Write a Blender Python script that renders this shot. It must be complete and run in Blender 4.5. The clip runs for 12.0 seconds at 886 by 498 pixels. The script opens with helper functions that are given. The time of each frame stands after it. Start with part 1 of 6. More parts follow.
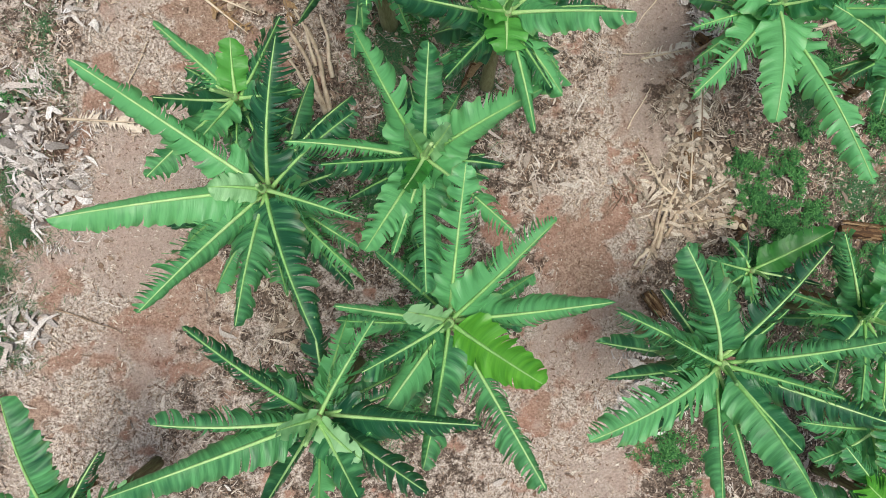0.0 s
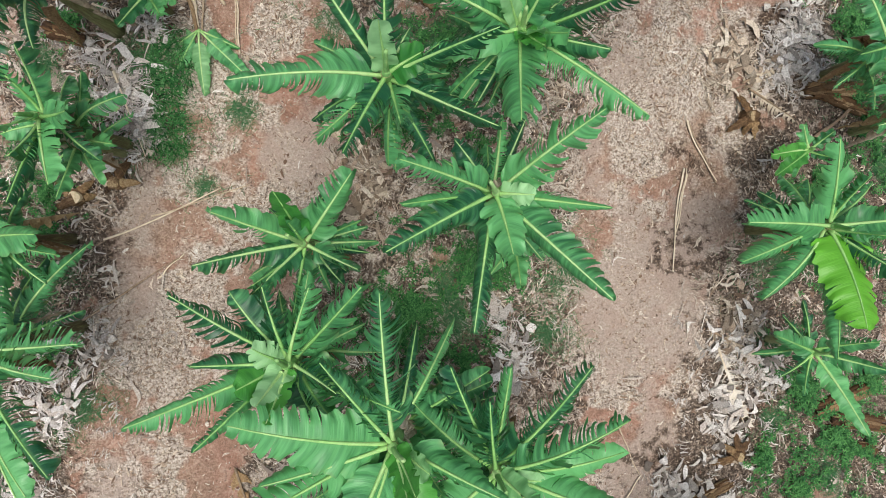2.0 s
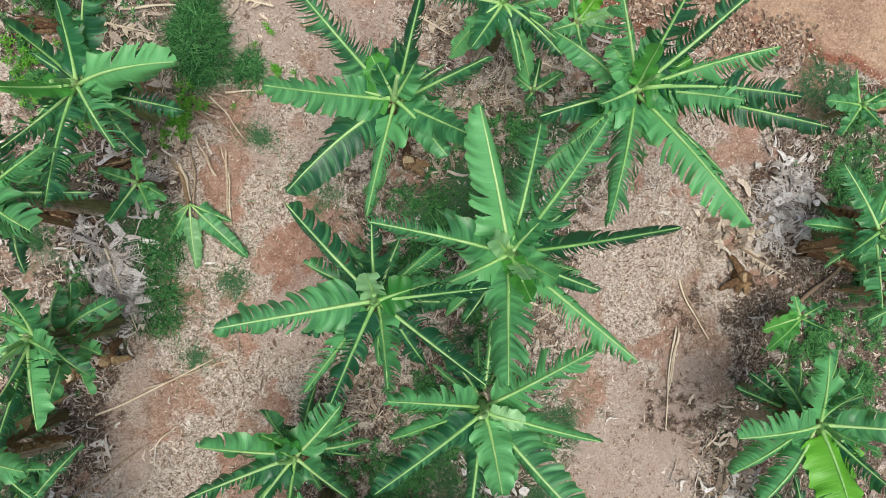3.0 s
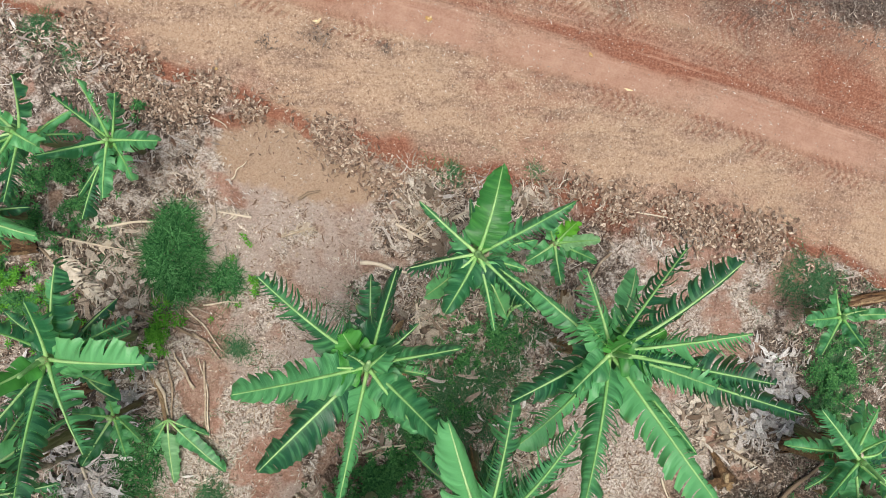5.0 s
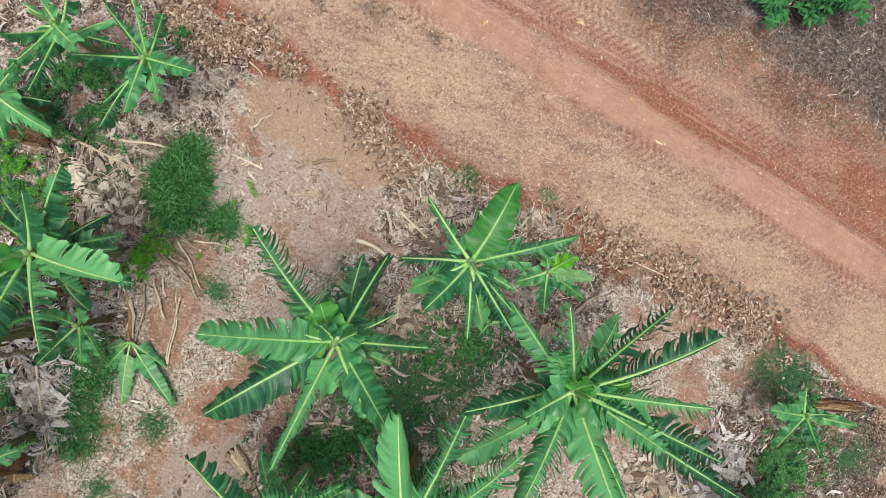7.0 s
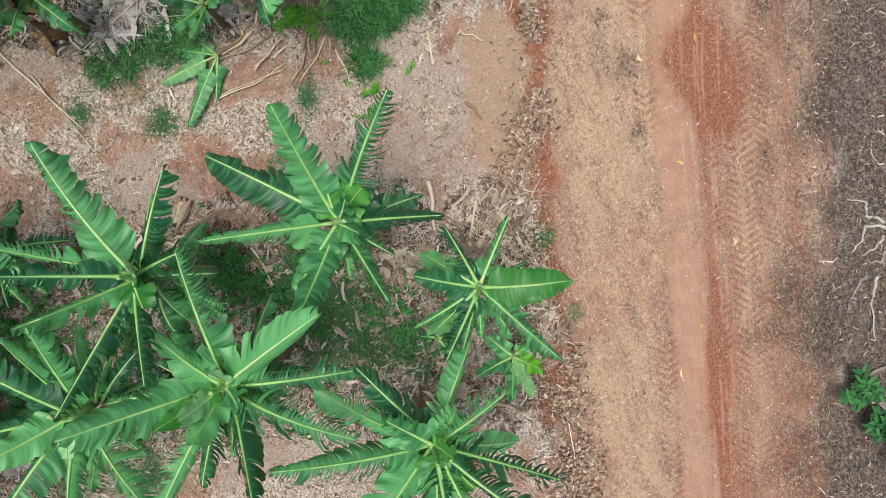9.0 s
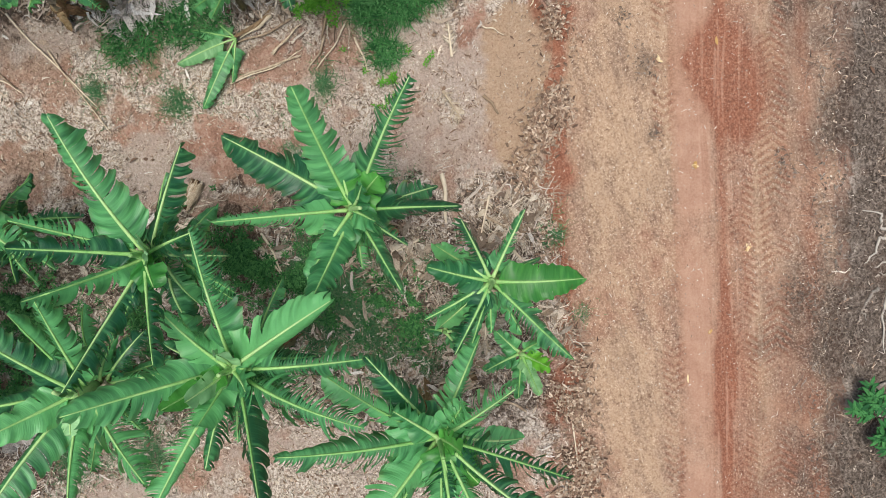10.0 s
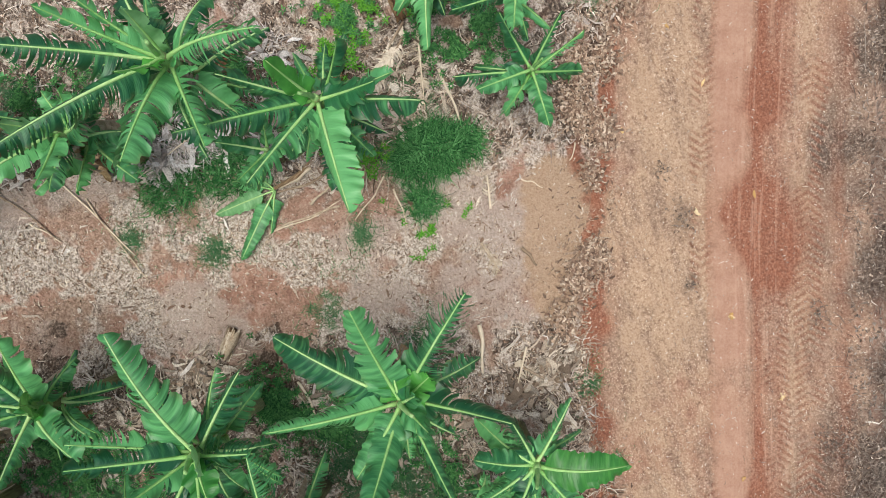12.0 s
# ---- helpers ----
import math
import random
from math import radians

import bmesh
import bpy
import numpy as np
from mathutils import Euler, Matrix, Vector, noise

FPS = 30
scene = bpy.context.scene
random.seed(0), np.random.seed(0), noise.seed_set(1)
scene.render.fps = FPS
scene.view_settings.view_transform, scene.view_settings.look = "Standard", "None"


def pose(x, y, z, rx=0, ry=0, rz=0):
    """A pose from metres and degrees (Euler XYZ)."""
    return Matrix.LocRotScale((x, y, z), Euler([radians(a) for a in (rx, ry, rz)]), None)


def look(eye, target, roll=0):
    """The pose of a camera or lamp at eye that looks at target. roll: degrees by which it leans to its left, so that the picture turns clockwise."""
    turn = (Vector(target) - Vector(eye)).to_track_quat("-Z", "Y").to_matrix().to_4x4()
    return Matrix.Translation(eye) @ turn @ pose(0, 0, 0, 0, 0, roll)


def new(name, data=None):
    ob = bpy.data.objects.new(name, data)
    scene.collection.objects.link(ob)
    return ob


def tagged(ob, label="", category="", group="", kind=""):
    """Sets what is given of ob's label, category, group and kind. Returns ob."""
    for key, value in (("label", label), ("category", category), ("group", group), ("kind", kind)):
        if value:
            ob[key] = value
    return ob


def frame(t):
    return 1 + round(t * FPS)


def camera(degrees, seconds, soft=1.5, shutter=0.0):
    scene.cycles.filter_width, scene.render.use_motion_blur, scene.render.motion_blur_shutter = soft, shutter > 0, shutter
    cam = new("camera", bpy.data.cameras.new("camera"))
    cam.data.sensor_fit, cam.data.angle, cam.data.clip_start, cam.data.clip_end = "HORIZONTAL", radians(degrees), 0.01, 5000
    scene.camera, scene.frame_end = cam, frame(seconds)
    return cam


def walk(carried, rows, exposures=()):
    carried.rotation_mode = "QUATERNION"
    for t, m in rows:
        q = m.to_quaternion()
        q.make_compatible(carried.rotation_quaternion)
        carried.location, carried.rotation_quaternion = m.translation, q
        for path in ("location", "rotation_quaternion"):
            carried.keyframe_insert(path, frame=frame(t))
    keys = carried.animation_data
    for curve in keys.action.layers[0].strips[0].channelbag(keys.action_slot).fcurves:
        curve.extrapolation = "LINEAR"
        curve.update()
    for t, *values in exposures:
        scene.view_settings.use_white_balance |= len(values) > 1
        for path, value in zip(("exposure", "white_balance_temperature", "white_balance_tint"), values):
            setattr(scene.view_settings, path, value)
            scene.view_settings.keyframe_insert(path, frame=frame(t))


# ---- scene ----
cam = camera(66.0, 12.0, soft=0.75)
# The flight: seconds, place, and the turn about x, y and z of a camera that looks straight down.
PATH = [
    (0, 0.006, 0.014, 9.107, -0.06, 0.00, 0.20),
    (0.5, 0.136, 1.749, 9.096, -0.08, 0.02, 0.09),
    (1, 0.245, 3.530, 9.087, -0.24, 0.01, -0.06),
    (1.5, 0.321, 5.299, 9.067, -0.62, 0.02, -0.19),
    (2, 0.386, 6.871, 9.061, -0.68, 0.05, -0.28),
    (2.5, 0.439, 8.034, 9.043, -0.38, 0.04, -0.45),
    (3, 0.505, 9.001, 9.043, -0.43, 0.05, -0.51),
    (3.5, 0.613, 9.880, 9.025, -0.68, 0.06, -0.52),
    (3.7, 0.655, 10.202, 9.014, -0.67, 0.06, -0.54),
    (4.1, 0.723, 10.794, 8.997, -0.55, 0.05, -0.61),
    (4.5, 0.767, 11.259, 8.989, -0.32, 0.03, -0.71),
    (4.9, 0.791, 11.570, 8.991, -0.10, 0.01, -0.78),
    (5.3, 0.802, 11.699, 9.004, -0.05, 0.01, -0.78),
    (5.5, 0.805, 11.713, 9.013, -0.08, 0.02, -0.75),
    (6, 0.817, 11.671, 9.033, 0.01, -0.00, -0.51),
    (6.5, 0.841, 11.657, 9.035, -0.12, 0.03, 3.85),
    (7, 0.846, 11.625, 9.033, -0.10, 0.06, 14.12),
    (7.5, 0.804, 11.579, 9.038, -0.06, 0.13, 27.69),
    (7.7, 0.775, 11.543, 9.054, -0.01, 0.07, 35.05),
    (8.1, 0.742, 11.483, 9.071, 0.18, 0.12, 48.91),
    (8.5, 0.747, 11.440, 9.065, 0.47, 0.40, 60.27),
    (8.9, 0.768, 11.398, 9.045, 0.73, 0.70, 68.02),
    (9.3, 0.785, 11.344, 9.020, 0.82, 0.81, 71.07),
    (9.5, 0.797, 11.309, 9.009, 0.83, 0.79, 71.28),
    (10, 0.799, 11.228, 8.979, 0.77, 0.71, 71.65),
    (10.5, 0.641, 11.141, 8.960, 0.73, 0.66, 71.91),
    (11, 0.195, 11.143, 8.955, 0.64, 0.52, 71.98),
    (11.5, -0.396, 11.236, 8.978, 0.57, 0.45, 71.98),
    (12, -1.228, 11.351, 9.022, 0.51, 0.47, 72.12),
]
walk(cam, [(t, pose(x, y, z, rx, ry, rz)) for t, x, y, z, rx, ry, rz in PATH], exposures=[(0.0, 0.03), (12.0, 0.03)])

# ---- light: bright, thinly clouded day ----
SUN_UP, SUN_ROUND = 84.0, 150.0
world = bpy.data.worlds.new("world")
scene.world = world
world.use_nodes = True
sky = world.node_tree.nodes.new("ShaderNodeTexSky")
sky.sky_type, sky.sun_disc = "NISHITA", False
sky.sun_elevation, sky.sun_rotation = radians(SUN_UP), radians(SUN_ROUND)
sky.air_density, sky.dust_density, sky.ozone_density = 1.0, 6.0, 1.0
background = world.node_tree.nodes["Background"]
background.inputs["Strength"].default_value = 0.116
world.node_tree.links.new(sky.outputs["Color"], background.inputs["Color"])
sun = new("sun", bpy.data.lights.new("sun", "SUN"))
sun.data.energy, sun.data.angle, sun.data.color = 2.8, radians(30), (1.0, 0.975, 0.91)
sun_way = Vector((math.sin(radians(SUN_ROUND)) * math.cos(radians(SUN_UP)), math.cos(radians(SUN_ROUND)) * math.cos(radians(SUN_UP)), math.sin(radians(SUN_UP))))
sun.matrix_world = look(sun_way * 60, (0, 0, 0))


# ---- materials ----
class Nodes:
    """A node material with short ways to wire it."""

    def __init__(self, name):
        self.mat = bpy.data.materials.new(name)
        self.mat.use_nodes = True
        self.tree = self.mat.node_tree
        self.shader = self.tree.nodes["Principled BSDF"]
        self.out = self.tree.nodes["Material Output"]

    def node(self, kind):
        return self.tree.nodes.new(kind)

    def link(self, a, b):
        self.tree.links.new(a, b)

    def coords(self, which="Object"):
        if which == "World":
            return self.node("ShaderNodeNewGeometry").outputs["Position"]
        return self.node("ShaderNodeTexCoord").outputs[which]

    def noise(self, scale, detail=4.0, rough=0.6, at=None, stretch=None):
        n = self.node("ShaderNodeTexNoise")
        n.inputs["Scale"].default_value, n.inputs["Detail"].default_value, n.inputs["Roughness"].default_value = scale, detail, rough
        at = at or self.coords("World")
        if stretch:
            m = self.node("ShaderNodeMapping")
            m.inputs["Scale"].default_value = stretch
            self.link(at, m.inputs["Vector"])
            at = m.outputs["Vector"]
        self.link(at, n.inputs["Vector"])
        return n.outputs["Fac"]

    def ramp(self, fac, *stops):
        r = self.node("ShaderNodeValToRGB")
        els = r.color_ramp.elements
        while len(els) < len(stops):
            els.new(0.5)
        for el, (place, colour) in zip(els, stops):
            el.position = place
            el.color = (*colour, 1) if not isinstance(colour, float) else (colour, colour, colour, 1)
        self.link(fac, r.inputs["Fac"])
        return r.outputs["Color"]

    def mix(self, fac, a, b, how="MIX"):
        m = self.node("ShaderNodeMix")
        m.data_type, m.blend_type = "RGBA", how
        for value, number in ((fac, 0), (a, 6), (b, 7)):
            socket = m.inputs[number]
            if isinstance(value, (int, float)):
                socket.default_value = value if number == 0 else (value, value, value, 1)
            elif isinstance(value, tuple):
                socket.default_value = (*value, 1)
            else:
                self.link(value, socket)
        return m.outputs[2]

    def maths(self, how, a, b=0.5):
        m = self.node("ShaderNodeMath")
        m.operation = how
        for value, socket in ((a, m.inputs[0]), (b, m.inputs[1])):
            if isinstance(value, (int, float)):
                socket.default_value = value
            else:
                self.link(value, socket)
        return m.outputs[0]

    def attribute(self, name):
        a = self.node("ShaderNodeAttribute")
        a.attribute_name = name
        return a.outputs["Fac"]

    def bump(self, height, strength, distance):
        b = self.node("ShaderNodeBump")
        b.inputs["Strength"].default_value, b.inputs["Distance"].default_value = strength, distance
        self.link(height, b.inputs["Height"])
        return b.outputs["Normal"]

    def finish(self, colour, rough=0.8, normal=None, specular=0.3):
        if isinstance(colour, tuple):
            self.shader.inputs["Base Color"].default_value = (*colour, 1)
        else:
            self.link(colour, self.shader.inputs["Base Color"])
        if isinstance(rough, float):
            self.shader.inputs["Roughness"].default_value = rough
        else:
            self.link(rough, self.shader.inputs["Roughness"])
        self.shader.inputs["Specular IOR Level"].default_value = specular
        if normal is not None:
            self.link(normal, self.shader.inputs["Normal"])
        return self.mat


def leaf_material(name, deep, light, rough=0.42, through_light=0.28, vein=0.8, dry_tips=0.0):
    """A banana blade: cross veins and pleats along the leaf's own length (u metres along the rib, v from rib to edge)."""
    n = Nodes(name)
    uv_node = n.node("ShaderNodeUVMap")
    uv_node.uv_map = "blade"
    uv = uv_node.outputs["UV"]
    split = n.node("ShaderNodeSeparateXYZ")
    n.link(uv, split.inputs[0])
    along, across = split.outputs[0], split.outputs[1]
    pleats = n.noise(1.0, 2.0, 0.5, at=uv, stretch=(26.0, 0.6, 1.0))
    veins = n.noise(1.0, 1.0, 0.5, at=uv, stretch=(170.0, 0.8, 1.0))
    patch = n.noise(2.2, 3.0, 0.6)
    each = n.node("ShaderNodeObjectInfo").outputs["Random"]
    tone = n.maths("ADD", n.maths("MULTIPLY", n.maths("SUBTRACT", pleats, 0.5), 1.6 * vein), n.maths("ADD", n.maths("MULTIPLY", patch, 0.6), 0.25))
    tone = n.maths("ADD", tone, n.maths("MULTIPLY", n.maths("SUBTRACT", each, 0.5), 0.8))
    colour = n.ramp(tone, (0.20, deep), (0.80, light))
    near_rib = n.ramp(across, (0.0, 1.0), (0.16, 0.0))
    colour = n.mix(n.maths("MULTIPLY", near_rib, 0.45), colour, tuple(0.55 * a + 0.45 * b for a, b in zip(light, (0.22, 0.36, 0.10))))
    colour = n.mix(n.maths("MULTIPLY", n.ramp(veins, (0.45, 0.0), (0.7, 1.0)), 0.07), colour, light)
    if dry_tips:
        edge = n.maths("MULTIPLY", n.ramp(across, (0.75, 0.0), (1.0, 1.0)), n.ramp(n.noise(9.0, 3.0), (0.45, 0.0), (0.62, 1.0)))
        colour = n.mix(n.maths("MULTIPLY", edge, dry_tips), colour, (0.34, 0.25, 0.10))
    normal = n.bump(n.maths("ADD", n.maths("MULTIPLY", pleats, 1.0), n.maths("MULTIPLY", veins, 0.3)), 0.42, 0.02)
    gloss = n.maths("ADD", n.maths("MULTIPLY", patch, 0.25), rough - 0.12)
    n.finish(colour, gloss, normal, 0.50)
    glow = n.node("ShaderNodeBsdfTranslucent")
    n.link(n.mix(0.55, colour, (0.17, 0.43, 0.08)), glow.inputs["Color"])
    n.link(normal, glow.inputs["Normal"])
    both = n.node("ShaderNodeMixShader")
    both.inputs[0].default_value = through_light
    n.link(n.shader.outputs[0], both.inputs[1])
    n.link(glow.outputs[0], both.inputs[2])
    n.link(both.outputs[0], n.out.inputs["Surface"])
    return n.mat


LEAF = leaf_material("banana_leaf", (0.011, 0.088, 0.046), (0.142, 0.480, 0.178), 0.38, 0.34, dry_tips=0.30)
LEAF_BRIGHT = leaf_material("bright_banana_leaf", (0.024, 0.155, 0.062), (0.165, 0.525, 0.195), 0.38, 0.36, dry_tips=0.20)
LEAF_OLD = leaf_material("old_banana_leaf", (0.011, 0.085, 0.048), (0.112, 0.415, 0.160), 0.40, 0.32, dry_tips=0.7)
LEAF_YOUNG = leaf_material("young_banana_leaf", (0.034, 0.200, 0.040), (0.100, 0.390, 0.070), 0.40, 0.34)
LEAF_YELLOW = leaf_material("fresh_yellow_green_leaf", (0.060, 0.285, 0.026), (0.150, 0.490, 0.045), 0.40, 0.34)
LEAF_PALE = leaf_material("pale_leaf_underside", (0.160, 0.400, 0.160), (0.360, 0.660, 0.330), 0.50, 0.30, 0.8)


def simple(name, *colours, scale=8.0, rough=0.8, stretch=None, bump=0.5, depth=0.02, at="World", specular=0.25, per=0.35):
    """A surface of two or three tones at two scales, with relief."""
    n = Nodes(name)
    place = n.coords(at)
    wide = n.noise(scale, 5.0, 0.65, at=place, stretch=stretch)
    fine = n.noise(scale * 7, 3.0, 0.6, at=place, stretch=stretch)
    each = n.node("ShaderNodeObjectInfo").outputs["Random"]
    tone = n.maths("ADD", n.maths("MULTIPLY", wide, 0.7), n.maths("MULTIPLY", fine, 0.3))
    tone = n.maths("ADD", tone, n.maths("MULTIPLY", n.maths("SUBTRACT", each, 0.5), per))
    stops = [(0.28 + 0.46 * i / max(1, len(colours) - 1), c) for i, c in enumerate(colours)]
    return n.finish(n.ramp(tone, *stops), rough, n.bump(tone, bump, depth), specular)


def islands(name, *colours, rough=0.85, through_light=0.0, specular=0.15):
    """For loose stuff: each bit takes its own tone."""
    n = Nodes(name)
    each = n.node("ShaderNodeNewGeometry").outputs["Random Per Island"]
    stops = [(i / max(1, len(colours) - 1), c) for i, c in enumerate(colours)]
    colour = n.mix(n.ramp(n.noise(60.0, 2.0), (0.35, 0.0), (0.7, 0.55)), n.ramp(each, *stops), tuple(0.55 * v for v in colours[0]))
    n.finish(colour, rough, None, specular)
    if through_light:
        glow = n.node("ShaderNodeBsdfTranslucent")
        n.link(colour, glow.inputs["Color"])
        both = n.node("ShaderNodeMixShader")
        both.inputs[0].default_value = through_light
        n.link(n.shader.outputs[0], both.inputs[1])
        n.link(glow.outputs[0], both.inputs[2])
        n.link(both.outputs[0], n.out.inputs["Surface"])
    return n.mat


RIB = simple("midrib_pale_green", (0.19, 0.43, 0.12), (0.32, 0.57, 0.20), (0.46, 0.67, 0.30), scale=5.0, rough=0.5, bump=0.2, depth=0.004, specular=0.3)
SHEATH = simple("pale_crown_sheath", (0.12, 0.28, 0.09), (0.24, 0.44, 0.16), (0.40, 0.56, 0.26), scale=6.0, stretch=(4.0, 4.0, 0.8), rough=0.5, bump=0.5, depth=0.01)
STEM = simple("pseudostem_sheaths", (0.110, 0.085, 0.045), (0.24, 0.25, 0.11), (0.40, 0.42, 0.22), scale=9.0, stretch=(5.0, 5.0, 0.6), rough=0.6, bump=1.0, depth=0.02, at="Object")
DRY_TAN = simple("dry_leaf_tan", (0.22, 0.165, 0.115), (0.47, 0.395, 0.30), (0.66, 0.585, 0.475), scale=16.0, rough=0.9, bump=0.7, per=0.25)
DRY_GREY = simple("dry_leaf_bleached", (0.36, 0.31, 0.25), (0.60, 0.55, 0.47), (0.76, 0.72, 0.65), scale=9.0, rough=0.9, bump=0.7)
DRY_PALE = simple("dry_leaf_pale_straw", (0.26, 0.205, 0.15), (0.55, 0.475, 0.375), (0.74, 0.68, 0.575), scale=16.0, rough=0.9, bump=0.7)
DRY_RUST = simple("dry_leaf_rust_brown", (0.100, 0.056, 0.028), (0.29, 0.185, 0.095), (0.50, 0.38, 0.22), scale=34.0, rough=0.85, bump=0.9)
ROTTEN = simple("rotten_pseudostem", (0.035, 0.020, 0.012), (0.15, 0.088, 0.045), (0.38, 0.27, 0.16), scale=26.0, stretch=(0.35, 1.6, 1.0), rough=0.85, bump=1.0, depth=0.02, at="Object")
CUT_FACE = simple("cut_stem_face", (0.20, 0.13, 0.07), (0.50, 0.39, 0.23), (0.74, 0.63, 0.44), scale=38.0, rough=0.8, bump=0.6, depth=0.01)
WOOD = simple("bleached_cane", (0.26, 0.19, 0.13), (0.50, 0.41, 0.30), (0.66, 0.57, 0.44), scale=14.0, rough=0.85, bump=0.5, depth=0.005, per=0.6)
BARK = simple("grey_branch_bark", (0.16, 0.14, 0.12), (0.36, 0.33, 0.29), (0.48, 0.45, 0.40), scale=18.0, rough=0.9, bump=0.7, depth=0.006)
CLOD = simple("dark_ash_heap", (0.012, 0.010, 0.010), (0.05, 0.042, 0.04), (0.10, 0.085, 0.08), scale=22.0, rough=0.95, bump=1.0, depth=0.03)
FIBRES = islands("rotten_sheath_fibres", (0.030, 0.016, 0.010), (0.20, 0.115, 0.055), (0.085, 0.046, 0.024), (0.42, 0.30, 0.17), (0.13, 0.072, 0.036), (0.055, 0.030, 0.018), (0.28, 0.18, 0.09))
PALE_FIBRES = islands("dry_pale_sheaths", (0.26, 0.18, 0.11), (0.58, 0.49, 0.37), (0.44, 0.34, 0.23), (0.70, 0.62, 0.49), (0.34, 0.25, 0.16))
FALLEN = simple("fallen_yellow_leaf", (0.46, 0.29, 0.11), (0.62, 0.45, 0.22), (0.70, 0.57, 0.36), scale=20.0, rough=0.6, per=0.7)
STRAW = islands("straw_litter", (0.14, 0.085, 0.06), (0.55, 0.45, 0.35), (0.76, 0.68, 0.57), (0.28, 0.19, 0.135), (0.80, 0.75, 0.66), (0.44, 0.34, 0.255), (0.16, 0.10, 0.07), (0.34, 0.24, 0.17))
BROWN = islands("brown_curled_leaves", (0.075, 0.046, 0.034), (0.40, 0.28, 0.20), (0.17, 0.105, 0.074), (0.72, 0.60, 0.47), (0.11, 0.068, 0.049), (0.54, 0.41, 0.30), (0.22, 0.135, 0.095))
SHREDS = islands("bleached_leaf_shreds", (0.24, 0.19, 0.15), (0.66, 0.61, 0.55), (0.40, 0.33, 0.27), (0.80, 0.77, 0.72), (0.15, 0.10, 0.075), (0.70, 0.64, 0.56), (0.30, 0.22, 0.16))
BLEACHED = islands("bleached_grey_shreds", (0.075, 0.058, 0.048), (0.68, 0.65, 0.61), (0.30, 0.255, 0.22), (0.80, 0.78, 0.75), (0.10, 0.080, 0.066), (0.72, 0.68, 0.63), (0.50, 0.44, 0.39), (0.84, 0.82, 0.80), (0.17, 0.135, 0.112))
GRASS = islands("grass_blades", (0.030, 0.110, 0.050), (0.095, 0.270, 0.115), (0.055, 0.170, 0.075), (0.200, 0.390, 0.190), (0.075, 0.210, 0.090), (0.26, 0.30, 0.16), through_light=0.35)
TUSSOCK = islands("tussock_blades", (0.012, 0.065, 0.022), (0.130, 0.400, 0.120), (0.025, 0.120, 0.035), (0.200, 0.500, 0.180), (0.045, 0.200, 0.060), (0.010, 0.055, 0.018), through_light=0.30)
WEED = islands("broad_weeds", (0.022, 0.098, 0.036), (0.075, 0.250, 0.075), (0.150, 0.400, 0.120), (0.040, 0.150, 0.052), through_light=0.3)
WEED_BRIGHT = islands("bright_weeds", (0.050, 0.200, 0.025), (0.130, 0.400, 0.045), (0.190, 0.500, 0.060), (0.090, 0.300, 0.035), through_light=0.3)
FLECKS = islands("straw_flecks", (0.74, 0.67, 0.57), (0.10, 0.066, 0.048), (0.82, 0.77, 0.69), (0.50, 0.40, 0.31), (0.14, 0.092, 0.066), (0.70, 0.61, 0.50))
TAN_STRIPS = islands("tan_leaf_strips", (0.060, 0.040, 0.028), (0.62, 0.53, 0.42), (0.20, 0.14, 0.095), (0.78, 0.71, 0.60), (0.10, 0.068, 0.046), (0.70, 0.61, 0.50), (0.42, 0.33, 0.25), (0.13, 0.09, 0.062))
VERGE_BITS = islands("grey_verge_litter", (0.075, 0.056, 0.044), (0.240, 0.195, 0.158), (0.120, 0.092, 0.074), (0.440, 0.385, 0.330), (0.095, 0.072, 0.058), (0.300, 0.245, 0.200))
SHRUB_LEAF = islands("shrub_leaves", (0.012, 0.085, 0.026), (0.040, 0.190, 0.052), (0.085, 0.300, 0.085), through_light=0.2, specular=0.35)


